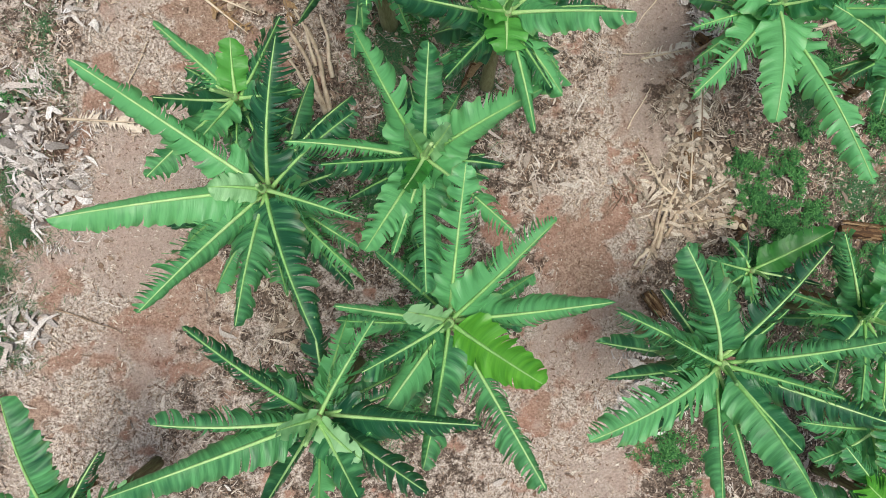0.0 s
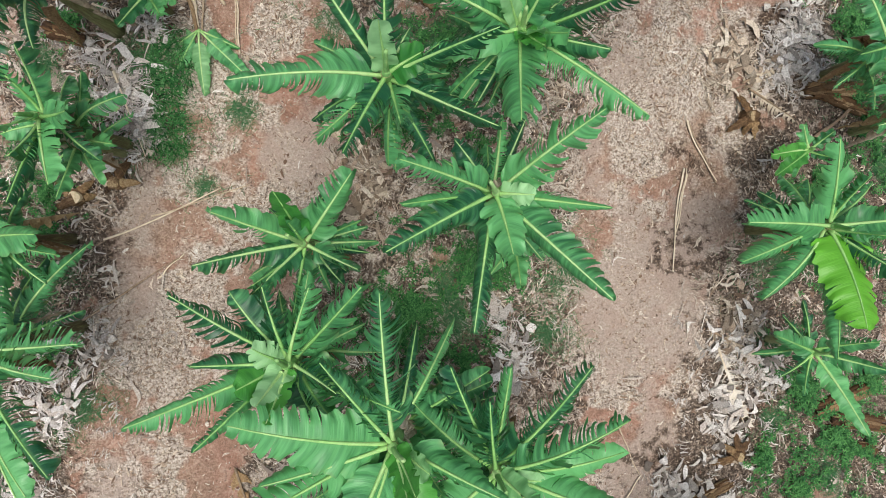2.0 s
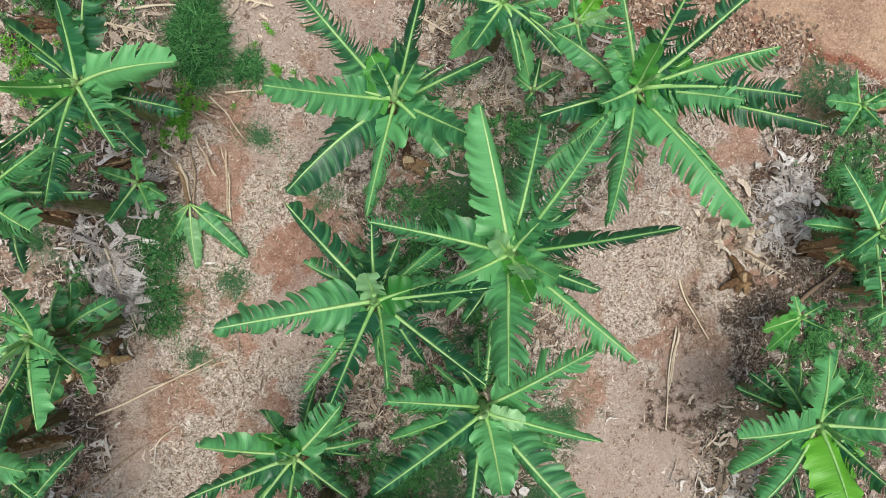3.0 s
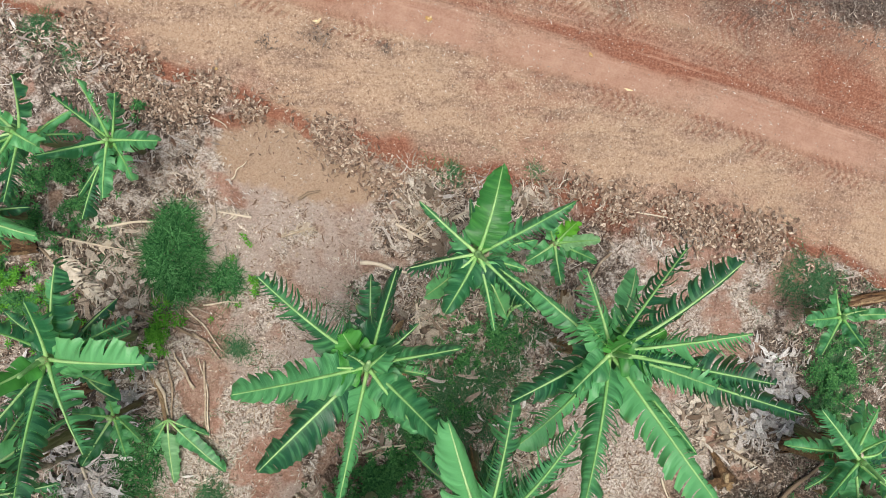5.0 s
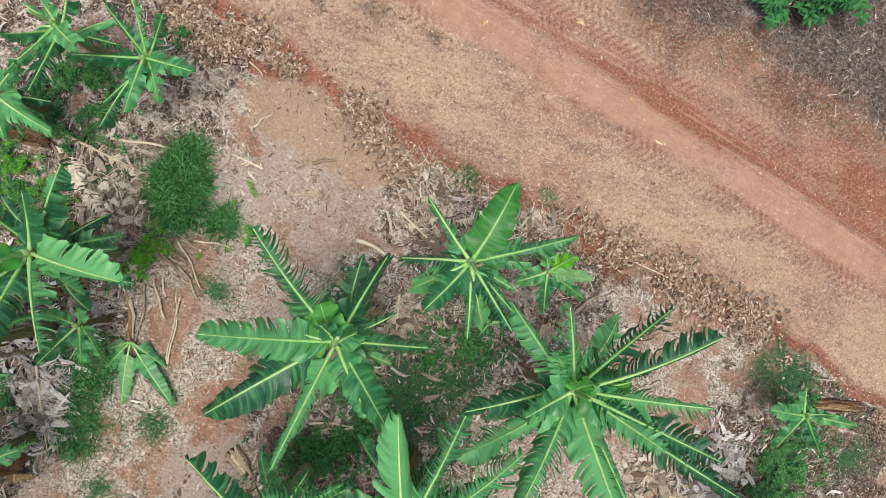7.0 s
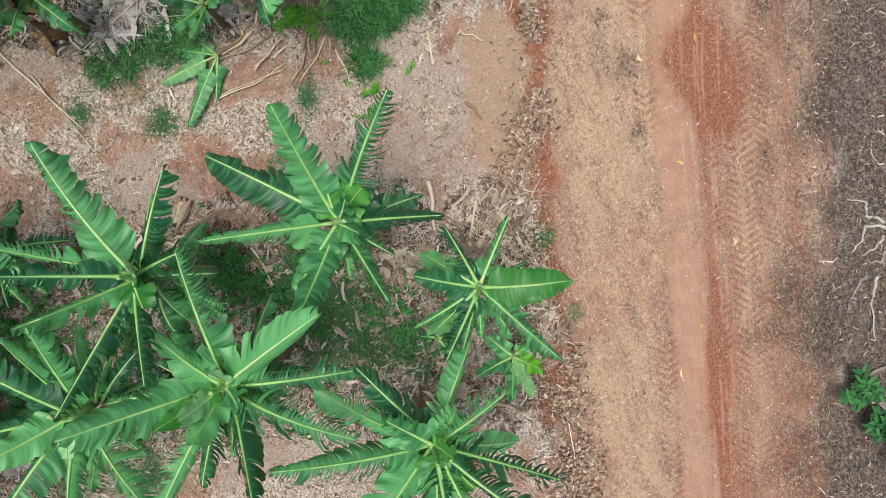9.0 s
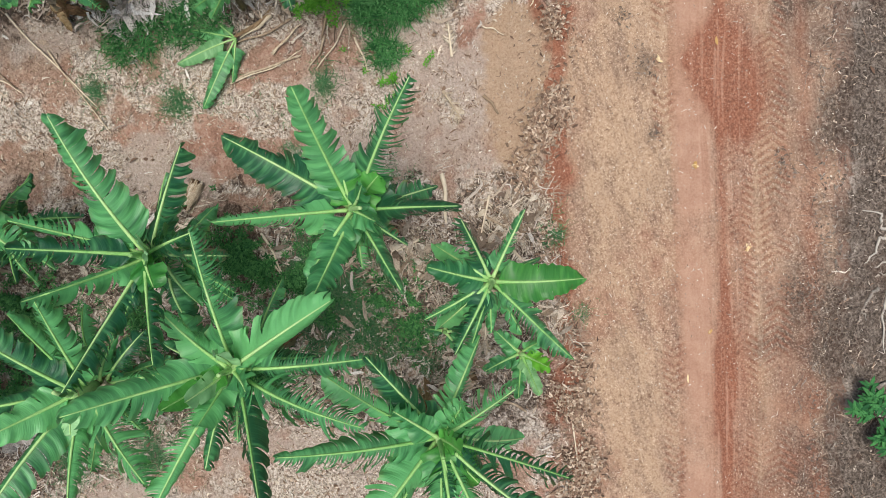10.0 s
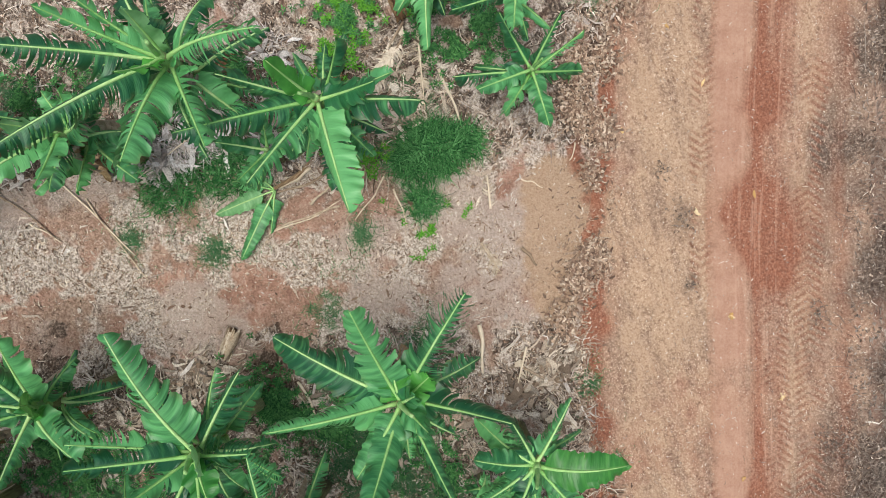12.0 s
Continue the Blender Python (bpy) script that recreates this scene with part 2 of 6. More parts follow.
def ground_material(name, road=False):
    n = Nodes(name)
    at = n.coords("World")
    wide = n.noise(0.9, 5.0, 0.6, at=at)
    mid = n.noise(5.0, 6.0, 0.65, at=at)
    clump = n.noise(17.0, 4.0, 0.65, at=at)
    fine = n.noise(34.0, 6.0, 0.75, at=at)
    grit = n.noise(120.0, 4.0, 0.75, at=at)
    two = lambda a, p, b, q: n.maths("ADD", n.maths("MULTIPLY", a, p), n.maths("MULTIPLY", b, q))
    off = lambda a, amount: n.maths("MULTIPLY", n.maths("SUBTRACT", a, 0.5), amount)
    if road:
        red = n.ramp(two(mid, 0.4, fine, 0.6), (0.34, (0.215, 0.116, 0.078)), (0.50, (0.312, 0.182, 0.127)), (0.66, (0.420, 0.272, 0.198)))
    else:
        red = n.ramp(two(mid, 0.55, fine, 0.45), (0.36, (0.165, 0.086, 0.062)), (0.50, (0.355, 0.208, 0.154)), (0.64, (0.515, 0.365, 0.290)))
    brown = n.ramp(two(clump, 0.5, fine, 0.5), (0.36, (0.140, 0.092, 0.068)), (0.64, (0.480, 0.370, 0.285)))
    red = n.mix(n.ramp(n.noise(0.8, 4.0, 0.6, at=at, stretch=(1.0, 0.7, 1.0)), (0.42, 0.0), (0.62, 0.75)), red, brown)
    sandy = n.ramp(two(grit, 0.4, fine, 0.6), (0.32, (0.255, 0.168, 0.108)), (0.49, (0.385, 0.268, 0.180)), (0.66, (0.520, 0.390, 0.280)))
    litter = n.ramp(two(clump, 0.35, fine, 0.65), (0.36, (0.112, 0.086, 0.070)), (0.49, (0.415, 0.350, 0.295)), (0.61, (0.680, 0.620, 0.555)))
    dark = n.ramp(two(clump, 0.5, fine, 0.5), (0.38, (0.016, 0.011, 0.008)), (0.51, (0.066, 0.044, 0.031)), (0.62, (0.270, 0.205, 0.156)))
    worn = n.maths("ADD", n.attribute("bare"), off(two(wide, 0.3, mid, 0.7), 1.5))
    colour = n.mix(n.ramp(worn, (0.35, 0.0), (0.70, 1.0)), litter, red)
    if not road:
        dusty = n.maths("ADD", n.attribute("trodden"), off(two(mid, 0.6, clump, 0.4), 1.2))
        colour = n.mix(n.ramp(dusty, (0.30, 0.0), (0.75, 0.85)), colour, n.ramp(two(fine, 0.6, grit, 0.4), (0.34, (0.240, 0.186, 0.154)), (0.50, (0.400, 0.324, 0.276)), (0.66, (0.570, 0.488, 0.428))))
    # dark mould, and the shade under the plants painted into the earth's colour
    darkened = n.maths("ADD", n.attribute("humus_shade"), off(mid, 3.2))
    colour = n.mix(n.ramp(darkened, (0.45, 0.0), (0.75, 0.85)), colour, dark)
    sand = n.maths("ADD", n.attribute("sand"), off(mid, 1.6))
    colour = n.mix(n.ramp(sand, (0.30, 0.0), (0.80, 0.92)), colour, sandy)
    grey = n.maths("ADD", n.attribute("verge"), off(two(mid, 0.5, clump, 0.5), 1.3))
    colour = n.mix(n.ramp(grey, (0.20, 0.0), (0.95, 0.92)), colour, n.ramp(two(clump, 0.5, fine, 0.5), (0.38, (0.030, 0.024, 0.020)), (0.50, (0.094, 0.073, 0.059)), (0.62, (0.225, 0.186, 0.156))))
    if road:
        streak = n.noise(3.0, 6.0, 0.7, at=at, stretch=(0.5, 1.5, 1.0))
        colour = n.mix(n.ramp(streak, (0.47, 0.0), (0.64, 0.70)), colour, n.ramp(two(clump, 0.5, fine, 0.5), (0.40, (0.130, 0.084, 0.062)), (0.60, (0.320, 0.228, 0.170))))
    rut = n.maths("ADD", n.attribute("rut"), off(two(wide, 0.4, mid, 0.6), 1.1))
    colour = n.mix(n.ramp(rut, (0.25, 0.0), (1.0, 0.92)), colour, n.ramp(fine, (0.40, (0.165, 0.060, 0.036)), (0.60, (0.315, 0.135, 0.084))))
    if road:
        # crumbs and clods trodden into the crust, closer in some places than in others
        crowd = n.ramp(n.noise(2.2, 3.0, 0.6, at=at), (0.36, 0.25), (0.62, 1.0))
        loose = n.maths("MULTIPLY", crowd, n.maths("SUBTRACT", 1.0, n.maths("MINIMUM", n.maths("ADD", n.attribute("dust"), n.maths("MULTIPLY", n.attribute("rut"), 0.6)), 0.9)))
        colour = n.mix(n.maths("MULTIPLY", loose, n.ramp(clump, (0.34, 0.60), (0.46, 0.0))), colour, n.ramp(fine, (0.40, (0.105, 0.056, 0.038)), (0.60, (0.270, 0.160, 0.108))))
        colour = n.mix(n.maths("MULTIPLY", loose, n.ramp(clump, (0.54, 0.0), (0.68, 0.40))), colour, n.ramp(fine, (0.40, (0.420, 0.270, 0.180)), (0.60, (0.660, 0.500, 0.375))))
        swept = n.maths("ADD", n.attribute("dust"), off(mid, 0.8))
        colour = n.mix(n.ramp(swept, (0.25, 0.0), (0.8, 0.88)), colour, n.ramp(two(mid, 0.6, fine, 0.4), (0.38, (0.345, 0.196, 0.138)), (0.62, (0.435, 0.275, 0.198))))
        lie = n.node("ShaderNodeCombineXYZ")
        n.link(n.attribute("along"), lie.inputs[0])
        n.link(n.attribute("across"), lie.inputs[1])
        scores = n.noise(1.0, 4.0, 0.6, at=lie.outputs[0], stretch=(0.7, 15.0, 1.0))
        colour = n.mix(n.maths("MULTIPLY", n.attribute("wheels"), n.ramp(scores, (0.50, 0.0), (0.62, 0.40))), colour, n.ramp(fine, (0.40, (0.165, 0.066, 0.042)), (0.60, (0.350, 0.172, 0.116))))
        colour = n.mix(n.maths("MULTIPLY", n.attribute("wheels"), n.ramp(scores, (0.36, 0.35), (0.46, 0.0))), colour, (0.540, 0.345, 0.252))
        colour = n.mix(n.ramp(n.maths("MULTIPLY", n.attribute("tread"), n.ramp(mid, (0.35, 0.5), (0.60, 1.0))), (0.08, 0.0), (0.6, 0.62)), colour, n.ramp(fine, (0.40, (0.140, 0.058, 0.037)), (0.60, (0.300, 0.145, 0.095))))
        specks = n.ramp(n.noise(48.0, 2.0, 0.6, at=at), (0.62, 0.0), (0.66, 1.0))
        colour = n.mix(n.maths("MULTIPLY", specks, n.maths("MULTIPLY", loose, 0.85)), colour, (0.68, 0.55, 0.42))
    height = n.maths("ADD", two(fine, 0.5, grit, 0.15), n.maths("MULTIPLY", clump, 0.5))
    return n.finish(colour, 0.92, n.bump(height, 0.75 if road else 1.0, 0.03 if road else 0.04), 0.12)


GROUND = ground_material("red_earth_with_litter")
ROAD = ground_material("red_dirt_road", road=True)

# ---- the lie of the land ----
ROAD_AT, ROAD_ALONG, ROAD_ACROSS, ROAD_WIDE = (0.96, 12.50), (0.9550, -0.2966), (0.2966, 0.9550), 3.6
TRACKS = (
    ((-4.3, -4.0), (-3.65, -0.6), (-2.62, 4.1), (-1.25, 8.4), (-1.30, 9.0), (-0.60, 11.8), (-0.5, 13.0)),
    ((-5.3, -4.0), (-4.96, -0.2), (-3.76, 4.4), (-3.20, 7.2), (-2.40, 9.8), (-1.55, 12.8)),
    ((0.9, -4.0), (1.36, -1.5), (1.98, 0.3), (2.82, 3.4), (2.45, 7.4), (2.80, 8.9), (3.70, 11.6)),
    ((2.1, -4.0), (2.85, 1.6), (3.45, 5.8), (3.85, 7.6), (4.70, 11.2)),
)


lattice = np.random.RandomState(4).uniform(0, 1, (64, 64))


def patches(x, y, size, shift=0.0):
    """Smooth random values from 0 to 1 in blobs of that many metres."""
    u, v = np.asarray(x, float) / size + 7.3 + shift, np.asarray(y, float) / size + 3.9 - shift
    i, j = np.floor(u).astype(int), np.floor(v).astype(int)
    f, g = u - i, v - j
    f, g = f * f * (3 - 2 * f), g * g * (3 - 2 * g)
    pick = lambda a, b: lattice[a % 64, b % 64]
    return (pick(i, j) * (1 - f) + pick(i + 1, j) * f) * (1 - g) + (pick(i, j + 1) * (1 - f) + pick(i + 1, j + 1) * f) * g


def track_mark(x, y):
    """1 in the middle of a wheel track, 0 beside it."""
    x, y = np.asarray(x, float), np.asarray(y, float)
    best = np.zeros(np.broadcast(x, y).shape)
    for line in TRACKS:
        px, py = zip(*line)
        wide = 0.30 + 0.10 * np.sin(1.7 * y + px[0])
        best = np.maximum(best, np.exp(-((x - np.interp(y, py, px)) / wide) ** 2))
    return best


def lane_mark(x, y):
    """1 in the open lanes between the rows, 0 under the plants."""
    px0, py0 = zip(*TRACKS[0])
    px1, py1 = zip(*TRACKS[1])
    px2, py2 = zip(*TRACKS[2])
    px3, py3 = zip(*TRACKS[3])
    best = 0
    for a, b in (((px1, py1), (px0, py0)), ((px2, py2), (px3, py3))):
        lo, hi = np.interp(y, a[1], a[0]) - 0.35, np.interp(y, b[1], b[0]) + 0.35
        best = np.maximum(best, 1 / (1 + np.exp(np.clip(-(np.minimum(x - lo, hi - x)) / 0.12, -30, 30))))
    return best


def near_edge(along):
    """The near edge of the road does not run quite along its wheel tracks."""
    return np.interp(along, (-6.0, -5.0, -4.0, -3.0, -2.0, -0.5, 0.6, 1.8, 3.0, 4.5), (0.40, 0.36, 0.22, 0.10, 0.0, 0.0, 0.10, 0.20, 0.36, 0.46))


def road_place(x, y):
    """The way along the road and the distance from its near edge."""
    dx, dy = x - ROAD_AT[0], y - ROAD_AT[1]
    along, across = dx * ROAD_ALONG[0] + dy * ROAD_ALONG[1], dx * ROAD_ACROSS[0] + dy * ROAD_ACROSS[1]
    edge = near_edge(along)
    return along, np.where(across < 1, (across - edge) / (1 - edge), across)


def land(x, y):
    """Height of the ground: a hillside that falls to the east, with beds between worn tracks."""
    x, y = np.asarray(x, float), np.asarray(y, float)
    along, across = road_place(x, y)
    near = np.exp(-(np.maximum(0, np.abs(x) - 9) / 30) ** 2) * np.exp(-(np.maximum(0, np.abs(y - 7) - 14) / 30) ** 2)
    slope = -0.096 * np.clip(x, -60, 60) + 0.0156 * np.clip(y, -60, 60)
    on_road = 1 / (1 + np.exp(np.clip(-(across - 0.05) / 0.10, -30, 30))) / (1 + np.exp(np.clip(-(ROAD_WIDE - across) / 0.15, -30, 30)))
    bumps = 0.020 * np.sin(2.1 * x + 1.3 * y) * np.sin(1.7 * y - 0.6 * x) + 0.010 * np.sin(5.3 * x + 0.4) * np.sin(4.7 * y + 1.1)
    fine = 0.006 * np.sin(17 * x + 3 * np.sin(5 * y)) * np.sin(15 * y + 2 * np.sin(7 * x))
    bed = 0.05 * (1 - lane_mark(x, y)) - 0.045 * track_mark(x, y)
    return slope + near * ((bumps + fine + bed) * (1 - on_road) - 0.05 * on_road)


def land_at(x, y):
    return float(land(x, y))


def grid_mesh(name, xs, ys, height, marks):
    """A sheet over the given lines, with named marks at its corners."""
    gx, gy = np.meshgrid(xs, ys)
    px, py = height.get("place", lambda a, b: (a, b))(gx, gy)
    pz = height["z"](px, py, gx, gy)
    nx, ny = len(xs), len(ys)
    verts = np.stack([px, py, pz], -1).reshape(-1, 3)
    i = np.arange(nx * ny).reshape(ny, nx)
    faces = np.stack([i[:-1, :-1], i[:-1, 1:], i[1:, 1:], i[1:, :-1]], -1).reshape(-1, 4)
    return raw_mesh(name, verts, faces, {k: f(px, py, gx, gy).reshape(-1) for k, f in marks.items()})


def raw_mesh(name, verts, faces, marks=None, smooth=True, uv=None):
    """A mesh from arrays of corners and four-cornered faces."""
    me = bpy.data.meshes.new(name)
    verts, faces = np.asarray(verts, np.float32), np.asarray(faces, np.int32)
    me.vertices.add(len(verts))
    me.vertices.foreach_set("co", verts.ravel())
    me.loops.add(faces.size)
    me.loops.foreach_set("vertex_index", faces.ravel())
    me.polygons.add(len(faces))
    me.polygons.foreach_set("loop_start", np.arange(0, faces.size, faces.shape[1], dtype=np.int32))
    me.polygons.foreach_set("use_smooth", np.full(len(faces), smooth))
    for key, values in (marks or {}).items():
        me.attributes.new(key, "FLOAT", "POINT").data.foreach_set("value", np.asarray(values, np.float32))
    if uv is not None:
        layer = me.uv_layers.new(name="blade")
        layer.data.foreach_set("uv", np.asarray(uv, np.float32)[faces.ravel()].ravel())
    me.update(calc_edges=True)
    me.validate()
    return me


def mesh_object(name, me, material, parent=None, label=""):
    me.materials.append(material)
    ob = new(name, me)
    if parent is not None:
        ob.parent = parent
    return tagged(ob, label) if label else ob


def spots(x, y, places):
    """1 in the middle of each place (x, y, radius), fading outwards."""
    return np.clip(sum(1.25 * np.exp(-((np.asarray(x, float) - a) ** 2 + (np.asarray(y, float) - b) ** 2) / r ** 2) for a, b, r in places), 0, 1)


# pale washed earth where the lane meets the road, raw red earth along its edge, drifts of brown leaves
WASHED = ((-1.69, 12.84, 0.32), (-1.31, 12.87, 0.36), (-0.90, 12.52, 0.32), (-0.39, 12.47, 0.30), (-0.15, 12.51, 0.22), (-0.94, 13.17, 0.28), (-1.09, 12.89, 0.30), (-1.65, 13.03, 0.28), (-1.24, 13.25, 0.20))
RAW_RED = ((-1.71, 13.60, 0.14), (-1.50, 13.46, 0.14), (-1.78, 13.26, 0.14), (-2.00, 13.27, 0.12), (-1.36, 13.26, 0.10), (0.25, 12.95, 0.22), (-0.16, 12.89, 0.12), (2.73, 12.19, 0.24), (1.53, 12.59, 0.20), (2.47, 12.24, 0.20), (3.15, 11.90, 0.25), (-2.95, 13.98, 0.10), (-2.66, 13.87, 0.10), (-2.39, 13.76, 0.10))
DRIFTS = ((-2.19, 13.66, 0.20), (-1.64, 13.40, 0.14), (-0.59, 13.07, 0.20), (-0.38, 12.81, 0.20), (-0.73, 13.21, 0.13), (2.66, 12.36, 0.14), (3.20, 12.17, 0.20), (3.98, 12.10, 0.20), (4.37, 11.83, 0.24), (5.09, 11.77, 0.26), (-2.93, 13.98, 0.16), (-2.94, 13.59, 0.18), (-3.60, 14.42, 0.18), (-2.45, 13.35, 0.16), (0.05, 12.50, 0.18))


def sand_mark(x, y):
    return spots(x, y, WASHED)


# where the red earth lies bare: x, y, radius
BARE_WEST = ((-3.81, 4.46, 0.43), (-2.55, 4.40, 0.46), (-2.52, 3.49, 0.44), (-3.16, 2.90, 0.43), (-2.31, 2.47, 0.37), (-3.73, -0.07, 0.51), (-4.27, 1.99, 0.29), (-5.03, 0.02, 0.50),
    (-3.25, -0.74, 0.58), (-3.74, -1.24, 0.44), (-3.35, 6.65, 0.36), (-2.69, 3.77, 0.44), (-2.84, 3.33, 0.36), (-1.90, 5.00, 0.29), (-1.35, 8.74, 0.46), (-3.03, 6.80, 0.48), (-3.20, 7.12, 0.36),
    (-2.00, 7.95, 0.36), (-2.32, 9.69, 0.29), (-1.19, 9.25, 0.36), (-1.22, 8.34, 0.36), (-1.98, 6.22, 0.44), (-0.58, 8.67, 0.44), (-0.78, 11.25, 0.45), (-0.50, 11.92, 0.36), (-1.72, 12.50, 0.42), (-0.63, 11.98, 0.36), (-0.65, 11.50, 0.34))
BARE_EAST = ((1.66, 3.95, 0.38), (2.95, 4.14, 0.54), (3.04, 3.22, 0.46), (3.04, 2.21, 0.54), (2.42, 0.59, 0.31), (1.72, 0.21, 0.54), (1.64, -0.56, 0.46), (0.79, 0.38, 0.30), (2.49, 8.08, 0.34),
    (2.42, 7.02, 0.42), (2.58, 6.04, 0.38), (2.83, 2.57, 0.46), (2.99, 2.02, 0.39), (3.29, 6.27, 0.31), (3.14, 4.43, 0.39), (3.83, 7.81, 0.46), (4.00, 7.20, 0.46), (2.58, 7.40, 0.46),
    (3.44, 6.68, 0.55), (3.68, 7.99, 0.55), (3.92, 9.68, 0.31), (4.44, 10.43, 0.46), (3.61, 11.98, 0.30), (4.67, 11.59, 0.36), (5.44, 11.02, 0.34), (5.20, 9.99, 0.34), (-0.37, 11.71, 0.30), (-0.77, 11.25, 0.30), (-1.92, 10.31, 0.28))


# darker smudges on the lanes and beside a few stems
SMUDGES = ((-1.77, 6.14, 0.40), (-0.50, 8.62, 0.36), (-1.05, 8.97, 0.16), (2.95, 3.99, 0.40), (2.97, 2.06, 0.42), (2.99, -0.74, 0.40), (3.52, 6.76, 0.50), (3.76, 7.99, 0.45), (-4.16, 6.72, 0.5), (-0.5, 2.56, 0.4), (-1.5, 2.0, 0.35))


# shaded gaps in the heaps of bleached shreds, painted black on the earth below
HEAP_SHADE = ((-3.67, 9.76, 0.50), (-3.56, 8.35, 0.45), (-3.51, 8.86, 0.45), (5.22, 9.55, 0.50), (-4.82, 3.67, 0.50), (3.86, 3.56, 0.50), (4.12, 4.16, 0.50), (-4.45, 5.25, 0.45), (-5.10, 1.22, 0.55), (1.30, 5.53, 0.40))


def soil(x, y):
    """1 in the patches of bare red earth, with frayed borders, 0 where litter covers it."""
    x, y = np.asarray(x, float), np.asarray(y, float)
    fray = 1.0 * (patches(x, y, 0.30, 23) - 0.5) + 0.9 * (patches(x, y, 0.11, 29) - 0.5)
    best = np.zeros(np.broadcast(x, y).shape)
    for a, b, r in BARE_WEST + BARE_EAST:
        best = np.maximum(best, 1.35 - np.hypot(x - a, 0.8 * (y - b)) / r)
    return np.clip(1.9 * (best + fray) - 0.15, 0, 1)


def litter_cover(x, y):
    """Where the litter has drifted together (1) and where the soil is swept bare (0)."""
    return 0.50 * patches(x, y, 0.75, 4) + 0.32 * patches(x, y, 0.26, 5) + 0.18 * patches(x, y, 0.10, 9)


def trodden_mark(x, y, *_):
    """Stretches where the litter is ground to grey-brown dust, with few strips left on it."""
    blot = 0.55 * patches(x, y, 1.15, 47) + 0.30 * patches(x, y, 0.42, 51) + 0.15 * patches(x, y, 0.15, 53)
    return np.clip(5.0 * (blot - 0.46) + 0.25 * track_mark(x, y), 0, 1) * (0.35 + 0.65 * lane_mark(x, y)) * (road_place(x, y)[1] < 0)


def bare_mark(x, y, *_):
    along, across = road_place(x, y)
    margin = np.exp(-((across - 0.10) / 0.22) ** 2)
    return np.clip((0.25 + 0.55 * lane_mark(x, y)) * (0.12 + 2.4 * (0.47 - litter_cover(x, y))) + 0.78 * soil(x, y) + 0.10 * track_mark(x, y) + 0.60 * margin + 0.9 * (across > 0) * (across < ROAD_WIDE + 0.3), 0, 1.2)


# Dark mould under the rows with plant shade painted in, most in the lower row.
def humus_shade_mark(x, y, *_):
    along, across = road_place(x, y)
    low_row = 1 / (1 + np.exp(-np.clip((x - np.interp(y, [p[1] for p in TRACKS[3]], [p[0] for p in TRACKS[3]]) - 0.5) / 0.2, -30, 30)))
    smudge = spots(x, y, SMUDGES) + 1.2 * spots(x, y, DRIFTS) + 1.5 * spots(x, y, HEAP_SHADE)
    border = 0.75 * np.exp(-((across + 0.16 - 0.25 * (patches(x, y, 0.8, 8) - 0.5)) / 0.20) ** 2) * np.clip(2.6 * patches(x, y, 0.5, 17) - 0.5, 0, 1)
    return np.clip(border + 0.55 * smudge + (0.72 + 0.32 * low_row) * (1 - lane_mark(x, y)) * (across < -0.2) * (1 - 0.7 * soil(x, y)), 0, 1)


def verge_mark(x, y, *_):
    along, across = road_place(x, y)
    return np.clip((across - ROAD_WIDE + 0.82 + 1.0 * (patches(x, y, 0.9, 3) - 0.5) + 0.8 * (patches(x, y, 0.3, 13) - 0.5)) / 1.05, 0, 1)


far = [30, 38, 50, 80, 140, 260, 420]
gxs = np.concatenate([[-v for v in reversed(far)], np.linspace(-24, -9.5, 12), np.arange(-9, 9.001, 0.06), np.linspace(9.5, 24, 12), far])
gys = np.concatenate([[-v for v in reversed(far)], np.linspace(-22, -6.5, 12), np.arange(-6, 20.001, 0.06), np.linspace(20.5, 36, 12), [v + 12 for v in far]])
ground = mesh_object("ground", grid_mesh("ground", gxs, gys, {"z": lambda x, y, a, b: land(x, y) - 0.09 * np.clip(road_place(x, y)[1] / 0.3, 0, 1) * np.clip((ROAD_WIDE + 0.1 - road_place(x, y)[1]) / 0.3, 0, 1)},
    {"bare": bare_mark, "humus_shade": humus_shade_mark, "sand": lambda x, y, *_: sand_mark(x, y), "verge": verge_mark, "trodden": trodden_mark, "rut": lambda x, y, *_: 0.85 * spots(x, y, RAW_RED)}), GROUND)
tagged(ground, "sloping red earth strewn with dry banana straw and leaf litter", "ground", kind="structure")


def spill_mark(along, across):
    """Spills of darker red earth on the road."""
    return sum(1.15 * np.exp(-((across - c) / w) ** 2 - ((along - a) / l) ** 2) for a, c, w, l in ((-2.28, 2.00, 0.30, 0.46), (-2.00, 2.34, 0.40, 0.55), (-1.55, 2.52, 0.24, 0.40), (-3.70, 2.22, 0.26, 0.42), (1.9, 2.30, 0.16, 0.9), (-5.6, 2.4, 0.25, 0.8), (4.80, 2.87, 0.22, 0.6)))


def grey_mark(along, across):
    """Tufts and crumbs that leave parts of the road dull grey-brown."""
    return sum(h * np.exp(-((across - c) / w) ** 2 - ((along - a) / l) ** 2) for a, c, w, l, h in ((-2.20, 1.25, 0.22, 0.30, 0.55), (-1.36, 1.39, 0.14, 0.22, 0.50), (0.85, 3.40, 0.30, 0.50, 0.75), (-0.60, 3.00, 0.16, 0.50, 0.55), (-2.9, 3.05, 0.25, 0.5, 0.5)))


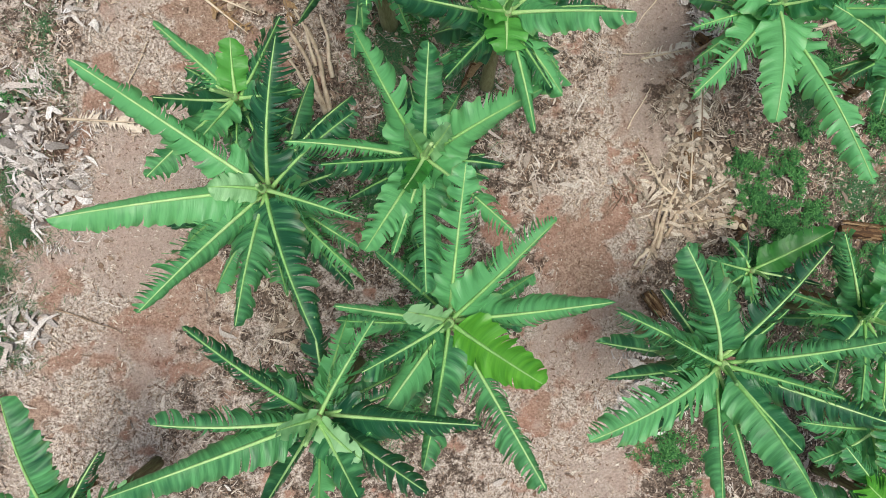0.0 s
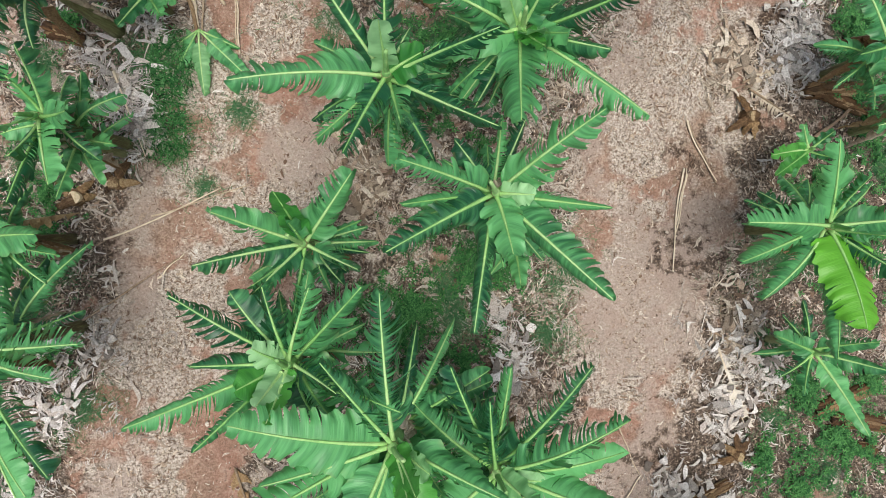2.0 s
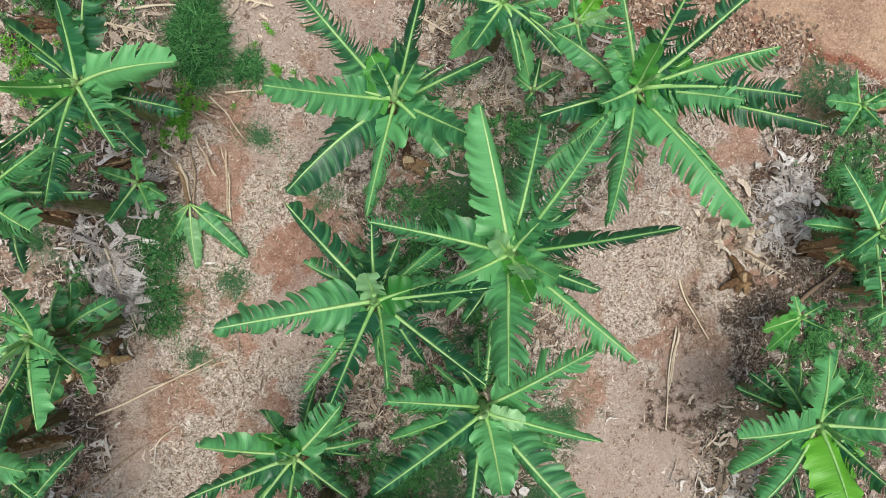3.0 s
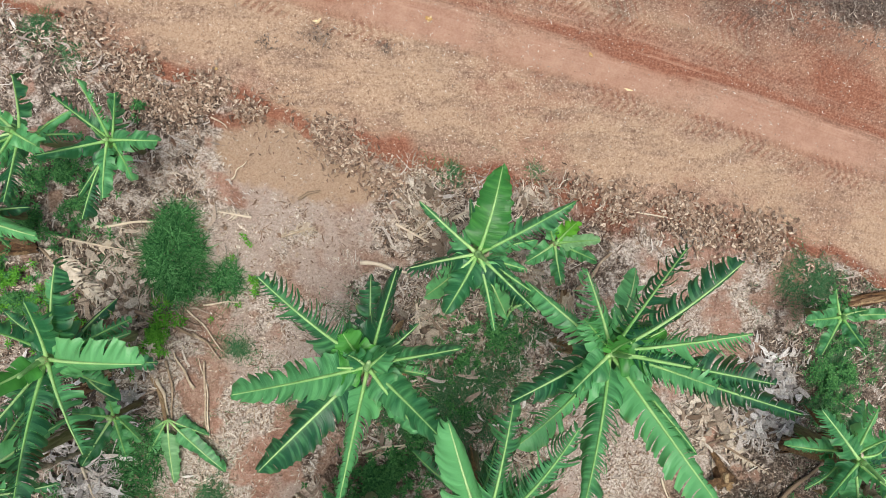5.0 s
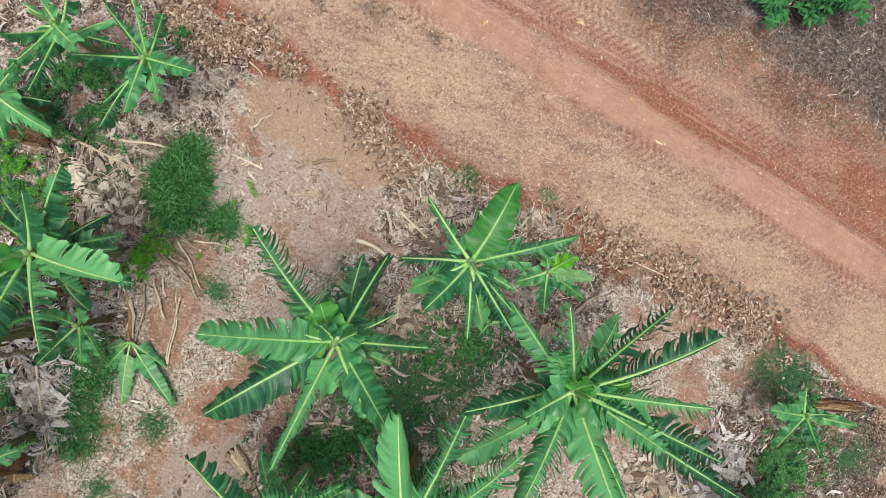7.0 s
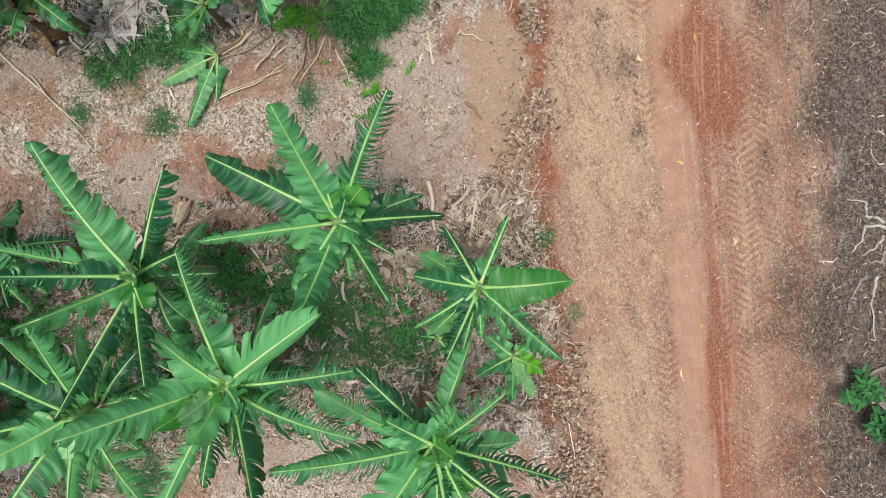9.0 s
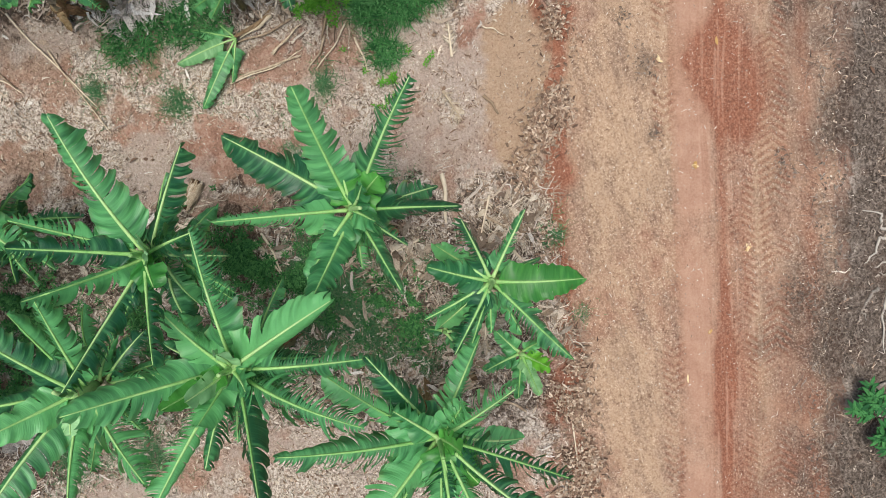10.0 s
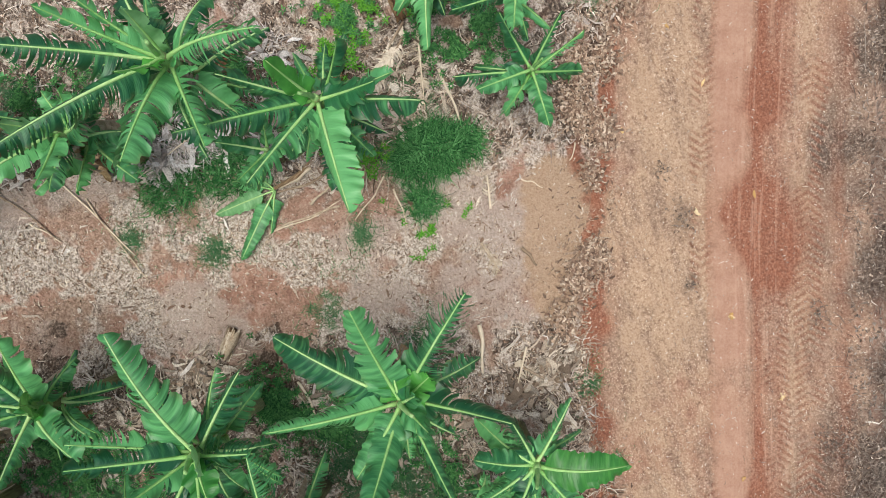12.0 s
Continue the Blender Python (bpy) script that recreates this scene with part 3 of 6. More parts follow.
def rut_mark(x, y, along, across):
    """Wheel tracks of the road, by the distance from its near edge, and spills of darker red earth."""
    spill = spill_mark(along, across)
    lines = sum(h * np.exp(-((across - c - drift(along)) / w) ** 2) for c, w, h in ((2.29, 0.085, 0.68), (2.52, 0.17, 0.42), (2.05, 0.30, 0.16), (1.68, 0.05, 0.35), (3.05, 0.25, 0.20), (3.38, 0.12, 0.38)))
    edge = 1.25 * np.exp(-((across - 0.13) / 0.13) ** 2) * np.clip(4 * patches(x, y, 0.6, 14) - 0.9, 0, 1)
    raw = 0.28 * np.clip((along - 0.6) / 3.6, 0, 1) * (0.35 + 0.9 * patches(x, y, 0.9, 43)) * (across < ROAD_WIDE)
    return np.clip(0.85 * spots(x, y, RAW_RED) + raw + spill * (0.6 + 0.7 * patches(x, y, 0.2, 31)) + (0.45 + 0.9 * patches(x, y, 0.7, 2)) * lines + edge + 0.26 * patches(x, y, 0.35, 19) / (1 + np.exp(np.clip(-(across - 2.75) / 0.10, -30, 30))), 0, 1)


def drift(along):
    """How the wheel tracks wander across the road."""
    return 0.05 * np.sin(0.7 * along) + 0.02 * np.clip(along, -7, 7)


def dust_mark(x, y, along, across):
    """The smooth, swept band of pale red dust between the wheels."""
    return np.exp(-((across - 1.94 - drift(along)) / 0.27) ** 4) * np.clip(1.1 * patches(x, y, 0.9, 9) + 0.45, 0, 1) * np.clip(1 - 0.8 * spill_mark(along, across), 0, 1)


def tread_mark(along, across):
    """Lugs of tractor tyres pressed into the dust: slanted bars in narrow bands, half worn away."""
    mark = 0
    for c, w, lean in ((2.42, 0.09, 1), (2.62, 0.10, -1), (1.66, 0.09, 1), (1.50, 0.08, -1), (2.86, 0.11, 1), (3.06, 0.11, -1)):
        side = across - c - drift(along)
        worn = np.clip((1.0 if c > 2 else 0.55) + 0.5 * np.sin(0.9 * along + 3 * c) + 0.4 * np.sin(3.7 * along + c), 0, 1)
        bars = np.clip(1.8 * np.sin(2 * math.pi * (along / 0.105 + lean * side / 0.17) + 1.0 * np.sin(2.3 * along)) - 0.3, -1, 1)
        mark = mark + np.clip(1.6 - 1.3 * np.abs(side) / w, 0, 1) * worn * bars * np.clip(3.0 * patches(along + c, across, 0.30, 4) - 0.45, 0, 1)
    return mark


def road_height(x, y, along, across):
    edge = np.clip(np.minimum(across + 0.12, ROAD_WIDE + 0.22 - across) / 0.22, 0, 1)
    ruts = sum(-h * np.exp(-((across - c - drift(along)) / w) ** 2) for c, w, h in ((2.28, 0.08, 0.020), (2.54, 0.18, 0.012), (1.66, 0.10, 0.008), (0.85, 0.20, 0.012)))
    ridge = sum(0.007 * np.exp(-((across - c - drift(along)) / 0.07) ** 2) for c in (1.82, 2.20, 2.42, 2.74))
    tread = 0.007 * tread_mark(along, across)
    grain = 0.003 * np.sin(31 * along + 4 * np.sin(9 * across)) * np.sin(27 * across + 3 * np.sin(8 * along))
    return land(x, y) + (0.012 + ruts + ridge + tread + grain) * edge - 0.03 * (1 - edge)


def from_road(along, across):
    wobble = 0.05 * np.sin(1.9 * along) + 0.30 * (patches(along, 0 * along, 0.55, 2) - 0.5) + 0.14 * (patches(along, 0 * along, 0.16, 6) - 0.5)
    shift = across + near_edge(along) * np.clip(1 - across, 0, 2) + wobble * np.clip(1 - across / 0.8, 0, 1) - wobble * np.clip((across - ROAD_WIDE + 0.8) / 0.8, 0, 1)
    return ROAD_AT[0] + along * ROAD_ALONG[0] + shift * ROAD_ACROSS[0], ROAD_AT[1] + along * ROAD_ALONG[1] + shift * ROAD_ACROSS[1]


road_along = np.concatenate([[-90, -50, -30, -18, -12], np.arange(-9, 9.001, 0.022), [12, 18, 30, 50, 90]])
road = mesh_object("road", grid_mesh("road", road_along, np.arange(-0.12, ROAD_WIDE + 0.221, 0.024),
    {"place": from_road, "z": road_height},
    {"bare": lambda x, y, a, c: 1.6 + 0 * a, "humus_shade": lambda x, y, a, c: 0 * a, "sand": lambda x, y, a, c: sand_mark(x, y) + (0.35 + 1.1 * patches(x, y, 0.8, 6)) * 0.85 * np.exp(-((c - 0.95) / 0.65) ** 2) + 0.30 * np.exp(-((c - 2.1) / 0.8) ** 2) + 0.45 * np.exp(-((c - 2.8) / 0.16) ** 2) * patches(x, y, 0.5, 16) + 0.12 + 0.30 / (1 + np.exp(np.clip(-(c - 2.72) / 0.08, -30, 30))),
     "verge": lambda x, y, a, c: np.clip(verge_mark(x, y) + grey_mark(a, c), 0, 1), "rut": rut_mark, "along": lambda x, y, a, c: a, "across": lambda x, y, a, c: c - drift(a), "wheels": lambda x, y, a, c: np.exp(-((c - drift(a) - 2.40) / 0.45) ** 2), "dust": dust_mark, "tread": lambda x, y, a, c: np.clip(-tread_mark(a, c), 0, 1)}), ROAD)
tagged(road, "reddish dirt farm road with worn tyre tracks", "dirt road", kind="structure")


# ---- banana plants ----
def ring_tube(points, radii, sides=6):
    """A tube along points, as corners and faces."""
    pts = np.asarray(points, float)
    tang = np.gradient(pts, axis=0)
    tang /= np.linalg.norm(tang, axis=1)[:, None] + 1e-9
    up = np.where(np.abs(tang[:, 2:3]) > 0.9, (1.0, 0, 0), (0, 0, 1.0))
    side = np.cross(tang, up)
    side /= np.linalg.norm(side, axis=1)[:, None] + 1e-9
    other = np.cross(side, tang)
    turn = np.arange(sides) * 2 * math.pi / sides
    ring = side[:, None] * np.cos(turn)[None, :, None] + other[:, None] * np.sin(turn)[None, :, None]
    verts = (pts[:, None] + ring * np.asarray(radii, float)[:, None, None]).reshape(-1, 3)
    rows, faces = len(pts), []
    for r in range(rows - 1):
        for s in range(sides):
            faces.append((r * sides + s, r * sides + (s + 1) % sides, (r + 1) * sides + (s + 1) % sides, (r + 1) * sides + s))
    for base, order in ((0, -1), ((rows - 1) * sides, 1)):
        for k in range(1, sides - 2, 2):
            quad = [base, base + k, base + k + 1, base + k + 2]
            faces.append(tuple(quad[::order]))
    return verts, faces


class Kind:
    """How a blade looks: half width, fold of its two halves, tears, and its arch."""

    def __init__(self, half, fold, tears, depth, hang, rise, drop, petiole, wave, material, styles=(1, 0, 0), start=(0.02, 0.10), sweep=0.5, roll=28, gone=0.0):
        self.half, self.fold, self.tears, self.depth, self.hang = half, fold, tears, depth, hang
        self.rise, self.drop, self.petiole, self.wave, self.material = rise, drop, petiole, wave, material
        self.styles, self.start, self.sweep, self.roll, self.gone = styles, start, sweep, roll, gone


KINDS = {
    "n": Kind(0.262, (10, 38), 1, 0.18, 34, 0.62, 0.55, 0.07, 0.026, LEAF, (0.62, 0.30, 0.08), (0.12, 0.45), 0.9, 36),
    "i": Kind(0.262, (4, 28), 1, 0.50, 14, 0.60, 0.50, 0.08, 0.032, LEAF_BRIGHT, (0.15, 0.40, 0.45), (0.25, 0.55), 0.6),
    "b": Kind(0.225, (-8, 16), 1, 0.60, 6, 0.75, 0.75, 0.08, 0.020, LEAF_YOUNG, (0.0, 0.1, 0.9), (0.3, 0.6), 0.3),
    "y": Kind(0.350, (2, 26), 1, 0.50, 12, 0.65, 0.50, 0.06, 0.028, LEAF_YELLOW, (0.0, 0.55, 0.45), (0.3, 0.6), 0.5),
    "w": Kind(0.340, (-6, 16), 1, 0.55, 10, 0.60, 0.45, 0.05, 0.024, LEAF_YOUNG, (0.0, 0.5, 0.5), (0.45, 0.7), 0.4),
    "f": Kind(0.245, (52, 74), 1, 0.25, 18, 0.52, 0.35, 0.12, 0.016, LEAF, (0.6, 0.3, 0.1), (0.08, 0.35), 0.9, 34),
    "s": Kind(0.250, (16, 42), 1, 0.05, 46, 0.62, 0.50, 0.10, 0.010, LEAF, (1.0, 0.0, 0.0), (0.03, 0.12), 1.2, 38),
    "r": Kind(0.245, (-45, 30), 1, 0.60, 10, 0.80, 0.60, 0.02, 0.018, LEAF_PALE, (0.0, 0.1, 0.9), (0.25, 0.5), 0.6),
}


def rib_curve(reach, rise, drop, bend, s):
    x = 2 * (1 - s) * s * 0.42 * reach + s * s * reach
    z = 2 * (1 - s) * s * rise + s * s * drop
    return np.stack([x, bend * s * s, z], -1)


def tears_along(rng, reach, style, start):
    """Where one half of a blade is torn: closely like a comb, in broad flaps, or hardly at all."""
    if style == "whole":
        return sorted(rng.uniform(0.2, 0.95) for _ in range(rng.randint(1, 4)))
    step = rng.uniform(0.028, 0.048) if style == "comb" else rng.uniform(0.07, 0.16)
    cuts, t = [], start
    while t < 0.985:
        cuts.append(t)
        t += (rng.uniform(1.8, 4.0) if rng.random() < 0.14 else rng.uniform(0.6, 1.4)) * step / max(0.3, reach)
    return cuts


def blade_mesh(rng, reach, kind, size, drop, bend, fold_a, fold_b):
    """The sheet of one leaf, torn into strips along its cross veins, each curling its own way; the leaf runs along +x."""
    half = kind.half * size
    rise = (kind.rise + rng.uniform(-0.06, 0.06)) * size * min(1.0, 0.35 + 0.5 * reach)
    all_verts, faces, all_uvs, total = [], [], [], 0
    begin, rows = kind.petiole, 8
    u = np.linspace(0, 1, rows)[None, :]
    for way, fold in ((1, fold_a), (-1, fold_b)):
        style = rng.choices(("comb", "flaps", "whole"), kind.styles)[0]
        cuts = tears_along(rng, reach, style, rng.uniform(*kind.start)) if kind.tears else []
        cuts = [0.0] + [c for c in cuts if c > 0.01] + [1.0]
        cols, drift, deep, curl = [], 0.0, rng.gauss(kind.depth, 0.10), 0.0
        for a, b in zip(cuts, cuts[1:]):
            if b - a < 0.002:
                continue
            lost = rng.random() < kind.gone
            comb = style == "comb" and (b - a) * reach < 0.075
            drift = 0.65 * drift + rng.gauss(0, 0.45) * kind.hang
            curl = 0.70 * curl + rng.gauss(0, 0.9) * kind.hang
            deep = 0.85 * deep + 0.15 * rng.gauss(kind.depth, 0.35)
            hang = rng.gauss(0.25, 0.55) * kind.hang + drift
            depth = min(0.92, max(0.05, deep + rng.gauss(0, 0.10)))
            trim = rng.uniform(0.06, 0.20) if lost else rng.uniform(0.84, 1.05) if kind.tears else 1.0
            slip = rng.uniform(-0.012, 0.018) * size
            roll = min(0.05, (b - a) * reach) * math.tan(radians(min(62, max(-50, rng.gauss(kind.roll, 18)))))
            gap = (rng.uniform(0.60, 0.98) if comb else rng.uniform(0.08, 0.35)) if kind.tears and b - a < 0.2 else 0.03
            count = max(2, int(round((b - a) * (16 + 26 * reach))) + 1)
            for c in range(count):
                f = c / (count - 1)
                cols.append((a + (b - a) * f, (0.5 - f) * (b - a) * gap, hang, depth, trim, slip, (f - 0.5) * roll, curl * (1.0 if comb else 0.5)))
                if c:
                    q = total + (len(cols) - 2) * rows
                    for r in range(rows - 1):
                        quad = (q + r, q + r + rows, q + r + rows + 1, q + r + 1)
                        faces.append(quad if way < 0 else quad[::-1])
        t, shrink, hang, depth, trim, slip, roll, twirl = (np.array(v)[:, None] for v in zip(*cols))
        free = np.maximum(0.0, (u - depth) / (1 - depth))
        tt = np.clip(t + shrink * free ** 0.6, 0, 1)
        s = begin + (1 - begin) * tt
        centre = rib_curve(reach, rise, drop, bend, s)
        tang = rib_curve(reach, rise, drop, bend, s + 0.005) - rib_curve(reach, rise, drop, bend, s - 0.005)
        tang /= np.linalg.norm(tang, axis=-1, keepdims=True) + 1e-9
        side = np.cross(np.array((0, 0, 1.0)), tang)
        side /= np.linalg.norm(side, axis=-1, keepdims=True) + 1e-9
        up = np.cross(tang, side)
        wide = half * np.minimum(1.0, tt / 0.09 + 0.02) ** 0.5 * np.maximum(0.0, 1 - tt ** 7) ** 0.6 * (1.10 - 0.24 * tt) * (1 + 0.07 * np.sin(t * reach * 41 + 2 * way) * np.minimum(1, u * 1.2) + 0.05 * np.sin(t * reach * 67 + fold))
        out = wide * np.where(u > depth, trim, 1.0)
        # the halves fold down more and more towards the tip
        sag = fold * np.minimum(1.0, 0.35 + tt / 0.26) + (24 + 0.20 * max(0.0, fold)) * tt ** 1.3 + 7 * np.sin(7 * tt + fold) - 20 * np.exp(-(tt / 0.16) ** 2)
        angle = np.radians(np.clip(sag * (0.28 + 1.10 * u) + hang * free + twirl * free ** 2, -130, 125))
        step = np.concatenate([np.zeros_like(angle[:, :1]), 0.5 * (angle[:, 1:] + angle[:, :-1])], 1)
        piece = out * np.where(u > 0, 1 / (rows - 1), 0.0)
        flat, low = np.cumsum(piece * np.cos(step), 1), np.cumsum(piece * np.sin(step), 1)
        ripple = kind.wave * size * u * u * np.sin(t * reach * 44 + 1.5 * np.sin(9 * t) + way) + kind.wave * 0.9 * u * np.sin(t * 17 + fold)
        lead = out * u
        p = centre + side * (way * flat)[..., None] - up * (low - ripple - roll * np.minimum(1, 2 * free))[..., None] + tang * (0.10 * lead + 0.30 * lead * u * kind.sweep + slip * free)[..., None]
        all_verts.append(p.reshape(-1, 3))
        all_uvs.append(np.stack([s * reach + 3.1 * (way > 0), u + 0 * s], -1).reshape(-1, 2))
        total += p.shape[0] * rows
    return np.concatenate(all_verts), faces, np.concatenate(all_uvs), rise


def plant_leaf(plant, rng, turn, reach, code, size, foot, foot_out, drop=None):
    # a mark after the kind tells which half lies open while the other hangs: + the left, - the right, = both
    code, mark = code[0], code[1:]
    kind = KINDS[code]
    fold_a, fold_b = (rng.uniform(*sorted(kind.fold)) for _ in range(2))
    chance = rng.random()
    if not mark and code in "nis":
        mark = "=" if chance < (0.26 if code == "n" else 0.45) else rng.choice("+-")
    if mark == "+":
        fold_b = rng.uniform(56, 86)
    elif mark == "-":
        fold_a = rng.uniform(56, 86)
    bend = rng.uniform(-0.07, 0.07) * reach
    drop = kind.drop * size if drop is None else drop
    wide = size * min(1.0, 0.45 + 0.42 * reach) * rng.uniform(0.76, 1.06)
    verts, faces, uvs, rise = blade_mesh(rng, reach, kind, wide, drop, bend, fold_a, fold_b)
    leaf = mesh_object("leaf", raw_mesh("leaf", verts, faces, uv=uvs), kind.material, plant)
    leaf.matrix_local = pose(foot_out * math.cos(radians(turn)), foot_out * math.sin(radians(turn)), foot, 0, 0, turn)
    s = np.linspace(0, 0.985, 15)
    line = rib_curve(reach, rise, drop, bend, s)
    line[:, 2] += 0.004
    thick = (0.018 * (1 - s) ** 1.1 + 0.010 * np.exp(-(s / 0.06) ** 2) + 0.0042) * (0.55 + 0.45 * size)
    tube_v, tube_f = ring_tube(line, thick)
    mesh_object("midrib", raw_mesh("midrib", tube_v, tube_f), RIB, leaf, "pale yellow-green midrib")
    return leaf


def banana_plant(x, y, height, leaves, label, group="banana plants in the rows"):
    rng = random.Random(int(1000 * (x * 7.3 + y * 3.1)))
    plant = new("banana_plant")
    plant.matrix_world = pose(x, y, land_at(x, y))
    tagged(plant, label, "banana plant", group)
    size = min(1.0, 0.45 + 0.25 * height)
    # the stem of wrapped sheaths
    k = np.linspace(0, 1, 12)
    lean = rng.uniform(-0.05, 0.05)
    line = np.stack([lean * np.sin(k * math.pi), 0.6 * lean * np.sin(k * math.pi), -0.06 + (height + 0.02) * k], -1)
    girth = (0.074 - 0.026 * k + 0.016 * (1 - k) ** 6 + 0.003 * np.sin(k * 30)) * (0.35 + 0.28 * height)
    mesh_object("pseudostem", raw_mesh("pseudostem", *ring_tube(line, girth, 10)), STEM, plant, "green and brown sheathed pseudostem")
    top = np.linspace(0, 1, 7)
    heart = np.stack([0 * top, 0 * top, height - 0.42 * size + 0.44 * size * top], -1)
    mesh_object("crown_sheath", raw_mesh("crown_sheath", *ring_tube(heart, (0.066 - 0.018 * top) * (0.35 + 0.28 * height) * (1 - 0.35 * top ** 6), 12)), SHEATH, plant, "pale green sheathed top of the stem")
    for code, turn, reach, *up in leaves:
        if code == "t":
            continue
        foot = height - 0.10 - rng.uniform(0.0, 0.18) * size if code[0] in "nf" else height - 0.06 - rng.uniform(0, 0.08)
        tip = (up[0] if up else KINDS[code[0]].drop * min(1.0, height / 2)) + height - foot
        plant_leaf(plant, rng, turn, reach - 0.03, code, size, foot, 0.03, drop=tip)
    # the newest leaf, still rolled up like a spear
    if height > 0.95:
        turn, out = next(((radians(leaf[1]), leaf[2]) for leaf in leaves if leaf[0] == "t"), (rng.uniform(0, 6.28), rng.uniform(0.04, 0.12)))
        k = np.linspace(0, 1, 9)
        spear = np.stack([out * k ** 1.4 * math.cos(turn), out * k ** 1.4 * math.sin(turn), height - 0.05 + 0.42 * size * k], -1)
        mesh_object("rolled_leaf", raw_mesh("rolled_leaf", *ring_tube(spear, 0.030 * size * (1 - 0.35 * k) * (1 + 0.06 * np.sin(19 * k)), 9)), SHEATH, plant, "pale green rolled new leaf")
    # small new leaves in the heart
    if height > 1.6:
        for i in range(rng.randint(0, 2)):
            plant_leaf(plant, rng, rng.uniform(0, 360), rng.uniform(0.18, 0.42), rng.choice("bibr"), size, height - 0.05, 0.01)
    # older, lower leaves in the gaps between the upper ones; plants at the end of the row, by the road, have fewer
    used = [leaf[1] for leaf in leaves]
    usual = sum(leaf[2] for leaf in leaves) / len(leaves)
    fewest = 0 if height < 1.0 else 3 if height < 1.6 else 3 if y > 10.2 and x > -1 else 12 if abs(x) < 2 else 9
    for i in range(rng.randint(fewest, fewest + 2) if fewest else 0):
        turn = max((rng.uniform(-180, 180) for _ in range(6)), key=lambda t: min(abs((t - u + 180) % 360 - 180) for u in used))
        used.append(turn)
        code = rng.choice("fsnnnnns")
        tier = rng.uniform(0.60, 0.94)
        old = plant_leaf(plant, rng, turn, usual * rng.uniform(0.60, 0.98), code, size * 0.9, height * tier, 0.04, drop=height * rng.uniform(-0.16, 0.10))
        old.data.materials[0] = LEAF_OLD if tier < 0.74 else LEAF
    # withered leaves that hang down the stem
    if height > 1.4:
        for i in range(rng.randint(3, 5)):
            turn, long = rng.uniform(0, 360), height * rng.uniform(0.45, 0.80)
            verts, faces, uvs, _ = blade_mesh(rng, 0.34, KINDS["s"], 0.62, -long, 0.0, rng.uniform(50, 85), rng.uniform(50, 85))
            skirt = mesh_object("withered_leaf", raw_mesh("withered_leaf", verts, faces, uv=uvs), rng.choice((DRY_RUST, DRY_TAN, DRY_TAN)), plant, "brown withered hanging leaf")
            skirt.matrix_local = pose(0.04 * math.cos(radians(turn)), 0.04 * math.sin(radians(turn)), height * 0.86, 0, 0, turn)
    return plant


banana_plant(-1.73, 0.58, 2.37, [("n+", 143, 1.89), ("i+", -170, 1.80), ("r", 178, 0.44, 0.22), ("n=", 82, 1.33), ("n-", -127, 1.48), ("n+", -94, 1.27), ("s", -16, 1.05), ("n", -67, 1.54)],
    "tall banana plant with a pale unfurling leaf")
banana_plant(-2.10, 1.53, 2.00, [("w", 85, 0.52, 0.20), ("f", 134, 0.90), ("n", -164, 0.59), ("i", -129, 1.09), ("i", -109, 0.58), ("i", -5, 0.76), ("n", 42, 0.86)],
    "banana plant with an upright bright young leaf")
banana_plant(-0.18, 0.92, 2.33, [("n-", 124, 1.26), ("i=", 89, 0.98), ("n+", 174, 1.24), ("i=", -118, 1.07), ("n=", -90, 1.32), ("n-", -40, 1.12), ("i+", 28, 1.24), ("n", -168, 0.94), ("f", -103, 1.01), ("r", 128, 0.24), ("r", 36, 0.32)],
    "tall banana plant with a pale unfurling leaf")
banana_plant(0.07, -0.70, 2.60, [("y", -31, 0.95), ("n=", 86, 1.48), ("n+", 47, 1.34), ("f", 10, 1.50), ("f", 169, 1.06), ("r", 153, 0.40), ("n", -154, 0.86), ("n", -97, 1.23), ("n", -57, 1.62), ("n", -131, 1.16)],
    "tall banana plant with a broad fresh yellow-green leaf")
banana_plant(-1.11, -1.51, 3.00, [("i=", -47, 0.66), ("s", 136, 1.33), ("s", 62, 1.11), ("n", 8, 1.43), ("i", -166, 1.70), ("r", -31, 0.50, 0.30), ("n", -81, 0.71), ("n", -119, 0.62), ("s", 178, 1.24), ("n", -21, 1.08)],
    "tall banana plant with a broad fresh yellow-green leaf")
banana_plant(0.58, 2.19, 2.90, [("n", 117, 1.18), ("n", 71, 1.28), ("f", 96, 0.94), ("n", 28, 1.04), ("n", -13, 1.04), ("w", -92, 0.42, 0.15), ("r", 86, 0.30, 0.25), ("n", -172, 0.98), ("n", -129, 0.97), ("f", -79, 1.20), ("f", -67, 0.89)],
    "tall banana plant with a broad fresh yellow-green leaf")
banana_plant(-0.70, 2.95, 3.50, [("n", 130, 1.45), ("n", 176, 1.50), ("f", -151, 1.24), ("n", -137, 1.26), ("n", -116, 1.24), ("n", -80, 1.22), ("n", -32, 1.30), ("f", -26, 1.06), ("s", 8, 1.16), ("i=", 38, 1.38), ("f", 56, 1.12), ("n", 69, 1.41), ("f", 96, 1.35), ("r", 62, 0.50, 0.2), ("r", 150, 0.40, 0.2)],
    "tall banana plant with a pale unfurling leaf")
banana_plant(0.86, 4.74, 2.83, [("n", 113, 1.18), ("f", 86, 1.06), ("n", 52, 1.34), ("s", 27, 1.24), ("n", -11, 1.57), ("n", -56, 1.45), ("n", -108, 1.19), ("i=", -151, 1.06, 0.25), ("i=", 11, 1.18, 0.05), ("r", -5, 0.42, 0.1), ("s", 100, 0.8)],
    "banana plant with long torn dark green leaves")
